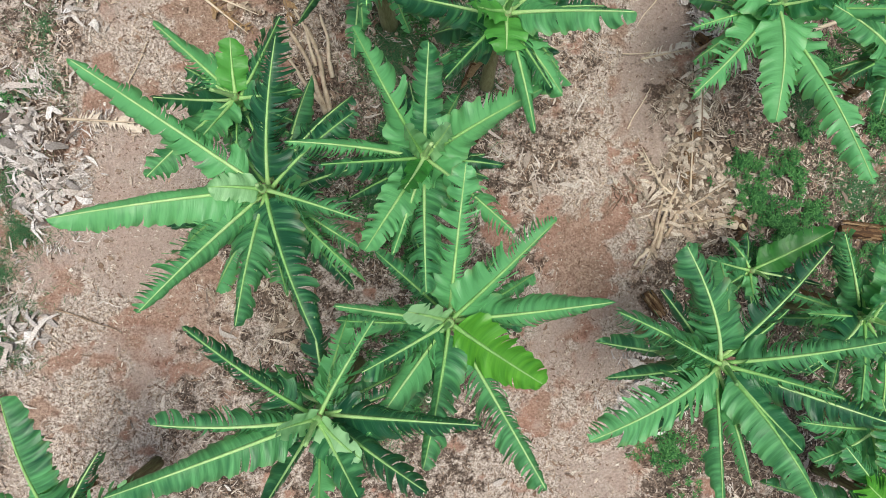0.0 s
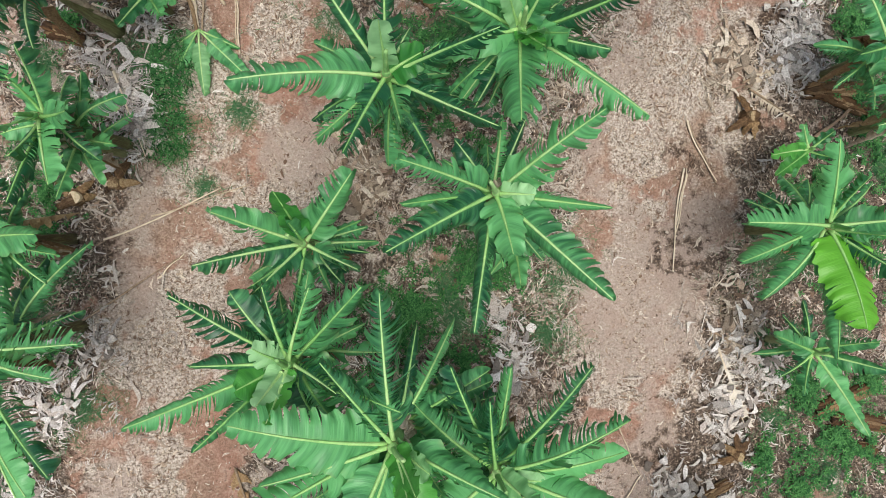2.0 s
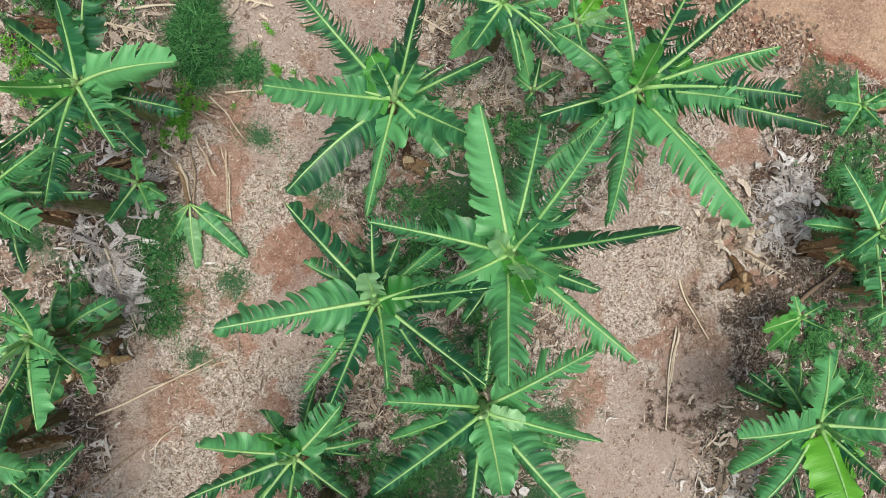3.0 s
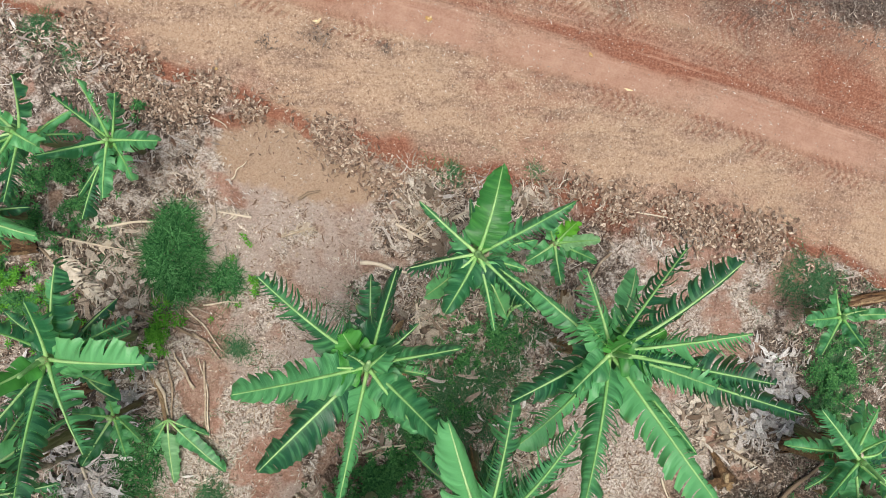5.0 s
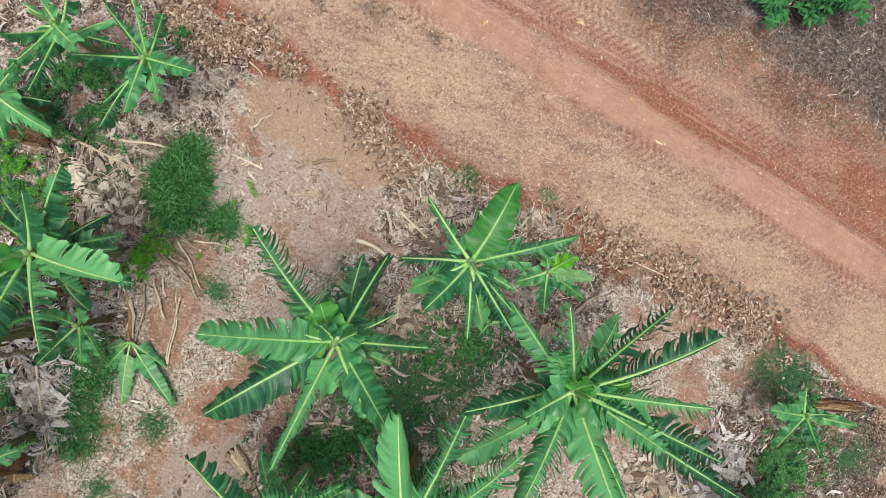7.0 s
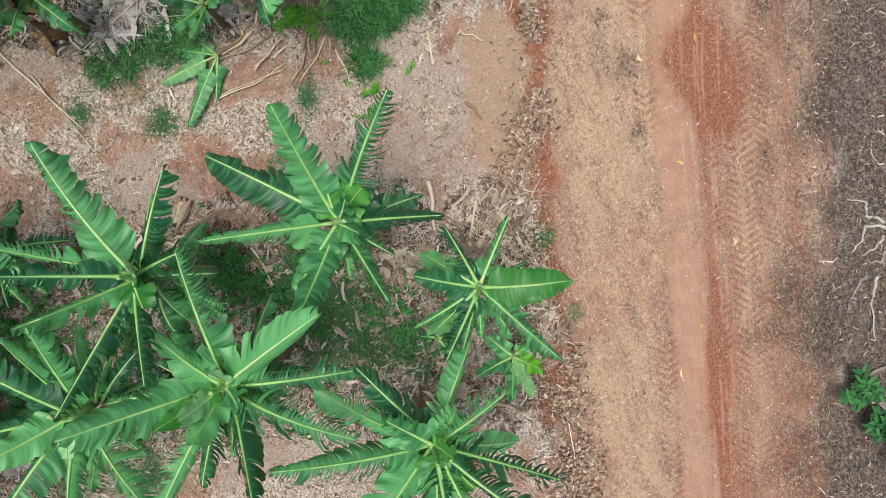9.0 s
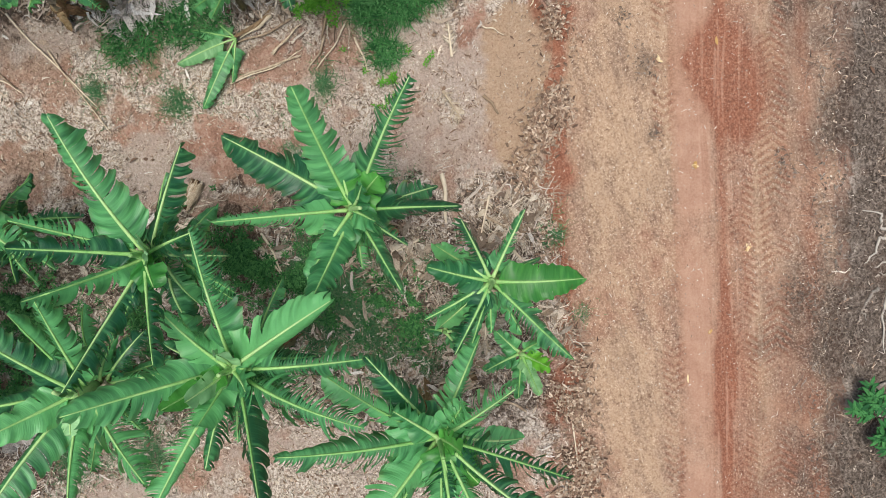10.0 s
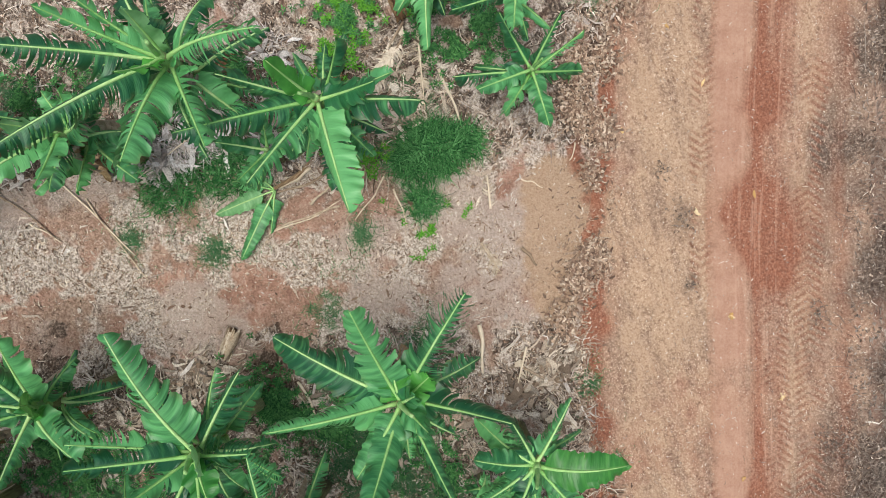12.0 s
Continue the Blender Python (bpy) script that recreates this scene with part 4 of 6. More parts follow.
banana_plant(-0.06, 5.09, 3.10, [("w", -62, 0.68, 0.10), ("i=", 164, 1.32), ("n", -161, 1.50), ("f", -172, 1.07), ("n", -117, 1.62), ("f", -106, 1.05), ("n", -70, 1.52), ("f", -18, 1.02), ("s", 92, 1.40), ("s", 120, 1.0), ("r", -20, 0.36, 0.25)],
    "tall banana plant with a broad fresh yellow-green leaf")
banana_plant(-1.02, 5.77, 2.78, [("n", 144, 1.07), ("f", 173, 0.73), ("n", -162, 1.27), ("f", -137, 0.97), ("w", -158, 0.40, 0.25), ("s", 70, 0.80), ("n", 42, 1.06), ("n", -18, 1.10), ("s", -13, 0.55), ("s", 97, 0.75), ("r", 140, 0.30, 0.25)],
    "tall banana plant with a broad fresh yellow-green leaf")
banana_plant(-1.03, 6.85, 1.99, [("n", 159, 0.81), ("b", 101, 0.48), ("i", 46, 0.88), ("n", -171, 0.93), ("n", -130, 0.57), ("f", -24, 0.66), ("f", -91, 0.72), ("i", -130, 0.63)],
    "banana plant with an upright bright young leaf")
banana_plant(0.90, 7.34, 2.34, [("n", 40, 1.18), ("n", 160, 0.95), ("n", -153, 1.19), ("n", -103, 1.33), ("n", -47, 1.43), ("f", -11, 1.06), ("r", -8, 0.36, 0.15), ("r", -77, 0.28, 0.1), ("f", -174, 0.91), ("i", -76, 0.61)],
    "tall banana plant with a pale unfurling leaf")
banana_plant(1.21, 6.83, 1.20, [("i", 129, 0.22), ("i", 34, 0.36), ("i", -9, 0.58), ("i", -135, 0.46), ("i", -84, 0.46)],
    "low banana plant with arching green leaves")
banana_plant(-0.15, 8.46, 2.47, [("n", 130, 1.14, 0.61), ("n", -175, 1.36, 0.46), ("n", -129, 0.91, 0.60), ("n", -113, 0.90), ("n", -73, 0.68, 0.89), ("n", -34, 1.20, 0.75), ("s", 10, 1.04, 0.78), ("s", 89, 0.77), ("w", 22, 0.38, 0.2), ("r", 95, 0.30)],
    "tall banana plant with a pale unfurling leaf")
banana_plant(1.14, 8.90, 2.50, [("i+", 105, 1.32, 0.72), ("s", 79, 1.37, -0.14), ("s", 53, 1.42, 0.60), ("n-", 164, 1.31, 0.65), ("f", 6, 1.31, 0.95), ("n-", -43, 1.42, 0.48), ("n=", -98, 1.08, 0.95), ("i", -155, 0.83, 0.32), ("f", -27, 0.82), ("i=", -29, 0.42), ("i=", 55, 0.34), ("r", 140, 0.26), ("r", -60, 0.24)],
    "banana plant with an upright bright young leaf")
banana_plant(0.03, 10.45, 2.13, [("n=", 137, 1.30, 0.61), ("i=", -174, 1.08, 0.83), ("n+", -141, 1.40, 0.17), ("f", -100, 1.22, 0.49), ("i", -34, 0.93, 0.78), ("f", 15, 0.95, 0.49), ("f", 73, 1.05, 0.61), ("w", 176, 0.40, 0.15), ("w", 122, 0.42, 0.15), ("i=", -46, 0.80, 0.1), ("t", 63, 0.14)],
    "banana plant with long torn dark green leaves")
banana_plant(2.47, 10.55, 2.26, [("s", 114, 0.96, 0.87), ("s", 69, 1.13, 0.95), ("s", 37, 1.42), ("w", 25, 0.54, 0.1), ("w", -5, 0.44, 0.15), ("i=", 131, 0.50, 0.2), ("s", 14, 1.18), ("s", -6, 1.38), ("s", -18, 1.69), ("n-", -62, 1.63), ("f", -49, 1.13), ("n", -108, 1.46, 0.66), ("n", -140, 1.29, 0.32), ("n", -163, 1.13, 0.42), ("i=", -150, 0.60), ("i=", -14, 0.85)],
    "tall banana plant with a broad fresh yellow-green leaf")
banana_plant(1.16, 11.55, 1.82, [("w", 70, 0.96, -0.05), ("n-", 26, 1.14, 0.10), ("f", 140, 0.82, 0.05), ("n", -173, 0.70), ("i=", -118, 0.68, 0.25), ("f", -76, 0.80, 0.10), ("n", -46, 0.86, 0.0), ("i=", -141, 0.74, -0.5), ("i=", -68, 0.80, -0.7)],
    "banana plant with an upright bright young leaf")
banana_plant(2.14, 11.66, 0.90, [("i=", -148, 0.44), ("i", -92, 0.48), ("i=", -24, 0.46), ("r", 4, 0.46), ("y", 50, 0.32), ("i", 120, 0.26)],
    "small young banana sucker with short green leaves")
banana_plant(1.62, 10.87, 0.70, [("i", -122, 0.23), ("i", 25, 0.35), ("i", 80, 0.32), ("i", 154, 0.28)],
    "small young banana sucker with short green leaves")
banana_plant(2.75, -1.12, 2.80, [("n", 151, 1.33), ("n", 113, 1.31), ("n", 55, 1.39), ("n", 16, 1.35), ("n", -20, 1.38), ("i", -59, 1.31), ("n", -103, 1.18), ("n", -157, 1.56), ("s", 157, 0.75), ("f", -84, 1.06), ("i=", -57, 0.83), ("s", -10, 0.89)],
    "tall banana plant with a pale unfurling leaf")
banana_plant(4.75, -0.75, 2.05, [("n", 172, 1.05), ("n-", 128, 1.15), ("i", 84, 1.00), ("n", 40, 0.95), ("n", -20, 0.9), ("n+", -118, 1.10), ("n", -155, 1.25), ("r", 150, 0.40), ("f", -80, 1.0)],
    "banana plant with long torn dark green leaves")
banana_plant(4.95, -2.05, 1.90, [("n", 165, 1.20), ("n", 110, 0.95), ("i", -170, 1.05), ("n", 60, 0.9), ("n", -110, 0.9), ("n", 20, 0.8)],
    "banana plant with long torn dark green leaves")
banana_plant(5.26, -3.08, 2.00, [("y", 145, 1.03), ("n", 139, 1.51), ("n", 163, 1.32), ("n", 113, 1.72), ("n", 97, 1.23)],
    "tall banana plant with a broad fresh yellow-green leaf")
banana_plant(3.63, 2.66, 2.10, [("n", 177, 1.13), ("i", 58, 0.78), ("n", 110, 0.92), ("n", -133, 1.63), ("i", -105, 1.42), ("n", -73, 2.09), ("n", 32, 1.24), ("n", -14, 1.09), ("i", 18, 0.96), ("i", -15, 0.37)],
    "banana plant with long torn dark green leaves")
banana_plant(5.02, 2.20, 2.00, [("i", 163, 1.07), ("n", -153, 0.98), ("n", -126, 0.98), ("n", -94, 0.79), ("n", 91, 0.60), ("n", 123, 0.85)],
    "banana plant with long torn dark green leaves")
banana_plant(3.82, -0.25, 1.10, [("w", 32, 0.98), ("f", -10, 0.75), ("i", -158, 0.56), ("i", -107, 0.40), ("i", 170, 0.70)],
    "low banana plant with arching green leaves")
banana_plant(4.57, 7.01, 2.06, [("i", 177, 1.17), ("f", -164, 1.21), ("f", -138, 1.21), ("y", -88, 1.05), ("f", -98, 1.39), ("n", 109, 0.90), ("i=", 8, 0.80), ("n", -57, 0.62), ("n", -31, 0.24), ("n", 84, 0.49)],
    "banana plant with an upright bright young leaf")
banana_plant(4.84, 5.51, 1.30, [("i", 158, 0.72), ("i", -13, 0.64), ("i", -65, 0.98), ("n", 25, 0.53), ("i", -133, 0.54)],
    "low banana plant with arching green leaves")
banana_plant(5.10, 8.02, 0.70, [("i", 130, 0.36), ("i", 52, 0.25), ("i", -133, 0.50), ("i", -39, 0.25), ("b", -151, 0.72), ("b", -174, 0.67)],
    "small young banana sucker with short green leaves")
banana_plant(5.56, 9.10, 1.60, [("i", 136, 1.03), ("i", -159, 0.71), ("n", -114, 0.92), ("n", 76, 0.50), ("n", -60, 0.36), ("n", 104, 0.76)],
    "low banana plant with arching green leaves")
banana_plant(5.76, 10.69, 0.90, [("i", -180, 0.61), ("i", 120, 0.45), ("i", -78, 0.35), ("i", 11, 0.46), ("i", -137, 0.61), ("i", 41, 0.19)],
    "small young banana sucker with short green leaves")
banana_plant(6.02, 8.35, 1.50, [("n", 144, 0.81), ("n", -162, 0.89), ("n", -94, 0.41), ("n", 76, 0.42)],
    "low banana plant with arching green leaves")
banana_plant(-4.14, 5.83, 2.20, [("n", 9, 1.45), ("n", -8, 1.20), ("n", -36, 1.52), ("i", -55, 1.70), ("n", 94, 0.58), ("n", -71, 1.12), ("i", -52, 1.49)],
    "banana plant with long torn dark green leaves")
banana_plant(-4.22, 6.92, 1.80, [("i", 5, 0.87), ("n", -68, 1.02), ("n", 154, 0.20), ("n", 44, 0.79), ("n", -60, 1.27)],
    "banana plant with long torn dark green leaves")
banana_plant(-3.55, 8.10, 2.00, [("n", 69, 0.55), ("n", 104, 0.44), ("i", -60, 0.85), ("n", -81, 0.48), ("i", -8, 0.61), ("n", -82, 0.89)],
    "banana plant with long torn dark green leaves")
banana_plant(-3.60, 7.98, 1.20, [("i", 67, 0.71), ("i", -46, 0.67), ("i", -93, 0.66), ("i", 127, 0.38), ("i", -6, 0.59)],
    "low banana plant with arching green leaves")
banana_plant(-3.02, 9.74, 0.80, [("i", 159, 0.32), ("i", -114, 0.51), ("i", -23, 0.49), ("i", -52, 0.48), ("i", 64, 0.28)],
    "small young banana sucker with short green leaves")
banana_plant(-3.07, 10.59, 1.98, [("n", 67, 1.09), ("n", 123, 0.52), ("b", -134, 0.31), ("i", 4, 1.22), ("n", -44, 1.03), ("n", -84, 1.24), ("n", -115, 0.79), ("i=", 73, 0.63)],
    "banana plant with an upright bright young leaf")
banana_plant(-3.65, 9.49, 2.60, [("n", -103, 1.10), ("n", -66, 1.46), ("n", -139, 0.65), ("n", -22, 1.02), ("n", 17, 1.08), ("s", 79, 0.99), ("r", 173, 0.21), ("n", -122, 0.81)],
    "tall banana plant with a pale unfurling leaf")
banana_plant(-2.91, 12.87, 0.96, [("n", 138, 0.61), ("n", 101, 0.62), ("n", 62, 0.51), ("i", -159, 0.67), ("n", -106, 0.66), ("n", -94, 0.91), ("n", -45, 0.66), ("i", -7, 0.71), ("i", -81, 0.70)],
    "small young banana sucker with short green leaves")
banana_plant(-3.74, 12.92, 1.30, [("n", 56, 0.57), ("i", -26, 0.62), ("n", -72, 0.82), ("n", 113, 0.34), ("n", -123, 0.37), ("n", -98, 0.65)],
    "low banana plant with arching green leaves")
banana_plant(-4.24, 12.07, 1.20, [("i", -19, 1.02), ("i", -44, 0.68), ("n", 117, 0.24), ("n", -78, 0.54), ("n", 35, 0.56)],
    "low banana plant with arching green leaves")
banana_plant(-3.66, -2.76, 2.40, [("n", 94, 1.49), ("s", 58, 1.23), ("n", 123, 0.75), ("n", 34, 1.31), ("i", 33, 0.93)],
    "banana plant with long torn dark green leaves")

# ---- things on the ground ----
def dry_leaf(x0, y0, x1, y1, tone):
    """A fallen blade, dried to ragged strips along its rib."""
    rng = random.Random(int(997 * (x0 + 3 * y0)))
    material, words = {"g": (DRY_GREY, "bleached grey"), "t": (DRY_TAN, "dry tan"), "c": (DRY_PALE, "pale straw-coloured"), "r": (DRY_RUST, "rust-brown")}[tone]
    reach = math.hypot(x1 - x0, y1 - y0)
    thing = new("dry_banana_leaf")
    thing.matrix_world = pose(x0, y0, land_at(x0, y0) + 0.045, 0, math.degrees(math.atan2(land_at(x0, y0) - land_at(x1, y1), reach)), math.degrees(math.atan2(y1 - y0, x1 - x0)))
    tagged(thing, words + " fallen banana leaf with ragged strips on the ground", "dead leaf", "fallen dry leaves")
    kind = Kind(0.12, (2, 14), 1, 0.05, 30, 0.05, 0.0, 0.02, 0.016, material, sweep=rng.uniform(0.6, 1.8), gone=rng.uniform(0.30, 0.55))
    verts, faces, uvs, _ = blade_mesh(rng, reach, kind, (0.70 + 0.35 * reach) * (0.95 if tone == "c" else 1.2 if tone == "r" else 1.0), 0.0, rng.uniform(-0.1, 0.1) * reach, rng.uniform(-6, 14), rng.uniform(-6, 30))
    mesh_object("blade", raw_mesh("blade", verts, faces, uv=uvs), material, thing)
    s = np.linspace(0, 0.98, 12)
    line = rib_curve(reach, 0.02, 0.0, 0.0, s) + np.array((0, 0, 0.012))
    mesh_object("rib", raw_mesh("rib", *ring_tube(line, 0.014 * (1 - s) + 0.005)), WOOD, thing, "dry straw-coloured rib")


def stick(x0, y0, x1, y1, thick):
    """A dry leaf stalk or cane, a little bent, lying on the litter."""
    rng = random.Random(int(991 * (x0 + 2 * y0 + x1)))
    k = np.linspace(0, 1, 9)
    bend = rng.uniform(-0.06, 0.06) * math.hypot(x1 - x0, y1 - y0)
    px = x0 + (x1 - x0) * k + bend * np.sin(k * 3.1) * 0.7 + 0.012 * np.sin(9 * k + y0)
    py = y0 + (y1 - y0) * k + bend * np.sin(k * 3.1) * 0.7 + 0.010 * np.sin(7 * k + x0)
    pz = land(px, py) + thick * 0.8 + 0.03 + 0.008 * np.sin(11 * k + x1)
    mid = np.array([x0, y0, land_at(x0, y0)])
    verts, faces = ring_tube(np.stack([px, py, pz], -1) - mid, thick * (1.0 - 0.45 * k + 0.12 * np.sin(k * 17)), 8)
    ob = mesh_object("dry_stalk", raw_mesh("dry_stalk", verts, faces), WOOD)
    ob.location = mid
    tagged(ob, "bleached dry leaf stalk lying on the litter" if thick < 0.025 else "thick split dry stalk lying on the litter", "stick", "dry stalks")


def log(x0, y0, x1, y1, thick, pale=False):
    """A felled, rotting stem: split fibrous sheaths wrapped round a core."""
    rng = random.Random(int(983 * (x0 + 2 * y0 + x1)))
    thing = new("rotten_log")
    turn, long = math.atan2(y1 - y0, x1 - x0), math.hypot(x1 - x0, y1 - y0)
    thing.matrix_world = pose(x0, y0, land_at(x0, y0) + thick * 0.55, 0, math.degrees(math.atan2(land_at(x0, y0) - land_at(x1, y1), long)), math.degrees(turn))
    tagged(thing, "pale dry cut piece of banana stem with peeling sheaths" if pale else "brown rotting felled banana stem lying on the ground", "log", "felled stems")
    k = np.linspace(0, 1, 12)
    core = np.stack([long * k, 0.02 * np.sin(5 * k + x0), 0.01 * np.sin(9 * k)], -1)
    mesh_object("core", raw_mesh("core", *ring_tube(core, thick * (0.60 - 0.2 * k + 0.06 * np.sin(k * 13)), 12)), ROTTEN, thing)
    slabs = ([], [])
    for s in range(44):
        middle, spread = rng.uniform(-0.5, math.pi + 0.5), rng.uniform(0.10, 0.42)
        a, e = rng.uniform(-0.06, 0.5), rng.uniform(0.55, 1.08)
        lift, curl = rng.uniform(0.86, 1.14), rng.uniform(-0.05, 0.35)
        m = np.linspace(a, e, 9)
        edge = spread * (1 + 0.35 * np.sin(m * rng.uniform(8, 22) + s)) * (1 - 0.6 * np.abs(2 * (m - a) / (e - a) - 1) ** 3)
        rows = []
        for q in (-1, 0, 1):
            ang = middle + q * edge + 0.15 * np.sin(3 * m + s)
            rad = thick * (lift - 0.2 * m + 0.10 * (q == 0) + curl * (q == 1) * np.maximum(0, m - 0.4)) + 0.004 * np.sin(30 * m + q)
            rows.append(np.stack([long * m, rad * np.cos(ang) * 1.15, rad * np.sin(ang) * 0.85], -1))
        base = len(slabs[0]) * 27
        slabs[0].append(np.stack(rows, 1).reshape(-1, 3))
        slabs[1].extend((base + 3 * r + q, base + 3 * r + q + 1, base + 3 * r + q + 4, base + 3 * r + q + 3) for r in range(8) for q in range(2))
    tagged(mesh_object("fibre_wrap", raw_mesh("fibre_wrap", np.concatenate(slabs[0]), slabs[1]), PALE_FIBRES if pale else FIBRES, thing), "torn dry pale sheaths" if pale else "torn fibrous brown sheaths", kind="stuff")
    return thing


def stump(x, y, radius):
    """A cut stem: brown outer sheaths and a pale, ringed cut face."""
    rng = random.Random(int(977 * (x + 2 * y)))
    thing = new("banana_stump")
    thing.matrix_world = pose(x, y, land_at(x, y), rng.uniform(-12, 12), rng.uniform(-12, 12), rng.uniform(0, 360))
    tagged(thing, "cut banana stump with a pale fibrous top and torn brown sheaths", "stump", "cut stumps")
    tall = rng.uniform(0.14, 0.24)
    k = np.linspace(0, 1, 7)
    body, body_faces = ring_tube(np.stack([0 * k, 0 * k, -0.08 + (tall + 0.08) * k], -1), radius * (1.25 - 0.3 * k), 16)
    ragged = 1 + 0.10 * np.sin(3 * np.arctan2(body[:, 1], body[:, 0]) + x) + 0.07 * np.sin(7 * np.arctan2(body[:, 1], body[:, 0]) + y)
    body[:, :2] *= ragged[:, None]
    body[:, 2] += 0.025 * np.sin(2 * np.arctan2(body[:, 1], body[:, 0])) * (body[:, 2] > tall * 0.8)
    mesh_object("body", raw_mesh("body", body, body_faces), ROTTEN, thing)
    face, face_faces = ring_tube(np.array([[0, 0, tall - 0.05], [0, 0, tall + 0.012]]), [radius * 0.84, radius * 0.74], 16)
    face[:, :2] *= (1 + 0.09 * np.sin(3 * np.arctan2(face[:, 1], face[:, 0]) + x))[:, None]
    face[:, 2] += 0.03 * face[:, 0] / radius
    mesh_object("cut_face", raw_mesh("cut_face", face, face_faces, smooth=False), CUT_FACE, thing, "pale cut face")
    for i in range(5):
        turn = rng.uniform(0, 360)
        verts, faces, uvs, _ = blade_mesh(rng, rng.uniform(0.12, 0.28), Kind(0.06, (0, 30), 0, 0.3, 14, 0.06, -0.12, 0.0, 0.01, DRY_TAN, (0.3, 0.7, 0)), 1.0, -tall * 0.8, 0.0, 10, 25)
        flap = mesh_object("torn_sheath", raw_mesh("torn_sheath", verts, faces, uv=uvs), rng.choice((ROTTEN, DRY_RUST, DRY_TAN)), thing, "torn dry sheath")
        flap.matrix_local = pose(radius * 0.7 * math.cos(radians(turn)), radius * 0.7 * math.sin(radians(turn)), tall * 0.85, 0, 0, turn)


dry_leaf(-4.78, 1.62, -3.47, 1.58, "c")
dry_leaf(3.22, 0.43, 2.69, 1.44, "t")
dry_leaf(3.22, 0.50, 4.10, 1.04, "g")
dry_leaf(3.38, 0.81, 3.41, 1.67, "r")
dry_leaf(3.30, 0.35, 4.11, 0.49, "t")
dry_leaf(3.55, 2.75, 3.53, 1.20, "g")
dry_leaf(-2.30, 3.97, -1.92, 2.83, "r")
dry_leaf(-4.00, 11.84, -3.00, 11.62, "t")
dry_leaf(-4.12, 11.70, -2.90, 10.30, "c")
dry_leaf(-3.96, 11.66, -3.05, 10.62, "c")
dry_leaf(-1.63, 12.04, -2.04, 12.12, "t")
dry_leaf(-1.25, 11.79, -0.80, 11.92, "t")
dry_leaf(0.44, 11.82, 0.85, 12.22, "c")
dry_leaf(0.92, 12.00, 1.52, 12.29, "c")
dry_leaf(0.19, 11.94, 0.70, 11.64, "t")
dry_leaf(-2.98, 3.26, -2.35, 2.99, "t")
dry_leaf(-3.11, 3.24, -2.48, 2.74, "r")
dry_leaf(4.54, 8.91, 5.19, 8.50, "t")
dry_leaf(4.44, 8.99, 5.16, 9.30, "t")
dry_leaf(3.96, 5.67, 4.52, 5.33, "t")
dry_leaf(-4.00, 9.83, -3.57, 9.70, "g")
dry_leaf(-3.68, 8.99, -3.33, 7.92, "g")
dry_leaf(2.69, 2.60, 3.41, 2.76, "g")
dry_leaf(4.11, 5.41, 4.53, 4.25, "g")
dry_leaf(1.51, 11.48, 2.11, 11.24, "t")
dry_leaf(0.44, 10.91, 0.51, 10.43, "t")
dry_leaf(1.62, 8.24, 2.07, 8.01, "t")
dry_leaf(3.02, 0.43, 2.71, -0.34, "t")
dry_leaf(3.00, 0.88, 3.65, 0.34, "t")
stick(-1.52, 1.75, -1.98, 2.83, 0.04)
stick(-1.47, 1.78, -1.76, 2.88, 0.035)
stick(-1.55, 1.86, -2.09, 2.65, 0.03)
stick(-1.44, 2.23, -1.58, 3.03, 0.03)
stick(-1.65, 2.37, -1.91, 3.09, 0.025)
stick(2.93, 0.02, 3.20, 0.88, 0.035)
stick(2.85, -0.02, 3.00, 0.72, 0.03)
stick(2.81, 0.02, 2.61, -0.21, 0.03)
stick(3.05, 0.18, 3.37, 0.80, 0.03)
stick(3.09, 0.33, 3.56, 1.12, 0.02)
stick(-3.86, 6.90, -2.44, 7.56, 0.014)
stick(-4.18, 5.85, -2.97, 6.67, 0.014)
stick(3.71, 8.45, 4.11, 7.65, 0.012)
stick(3.69, 7.77, 3.54, 6.92, 0.012)
stick(3.64, 7.84, 3.52, 6.45, 0.014)
stick(3.68, 8.49, 4.12, 7.68, 0.014)
stick(2.76, 4.37, 3.08, 3.61, 0.01)
stick(-4.09, 1.80, -3.74, 2.63, 0.01)
stick(-4.89, -0.79, -4.10, -1.09, 0.012)
stick(-1.03, 12.27, -0.77, 12.38, 0.022)
stick(-2.24, 10.23, -2.20, 9.33, 0.016)
stick(-2.41, 10.89, -2.03, 10.37, 0.014)
stick(-2.23, 10.95, -1.74, 10.97, 0.014)
stick(-0.25, 11.45, 0.34, 11.30, 0.03)
stick(-3.45, 11.94, -2.80, 12.00, 0.022)
stick(-3.07, 10.92, -2.36, 10.55, 0.026)
stick(-2.36, 10.60, -2.05, 10.25, 0.018)
stick(3.20, 12.13, 3.90, 11.97, 0.014)
stick(-1.86, 12.53, -1.68, 12.76, 0.01)
stick(-2.09, 13.30, -1.89, 13.17, 0.012)
stick(-0.22, 8.90, 0.44, 9.14, 0.018)
stick(-3.32, 7.20, -2.08, 7.61, 0.012)
stick(-3.25, 6.41, -2.90, 6.73, 0.012)
stick(2.55, 11.03, 3.01, 11.53, 0.03)
stick(5.17, 7.99, 6.11, 8.79, 0.035)
stick(-2.19, 9.27, -2.31, 10.28, 0.012)
stick(-0.28, 9.01, 0.42, 9.11, 0.018)
stick(1.55, 4.35, 1.82, 3.67, 0.01)
stick(3.06, 3.65, 2.63, 3.04, 0.01)
stick(2.43, 2.66, 3.22, 2.71, 0.012)
stick(2.50, 1.64, 2.85, 2.22, 0.01)
stick(3.54, 7.08, 3.69, 7.85, 0.012)
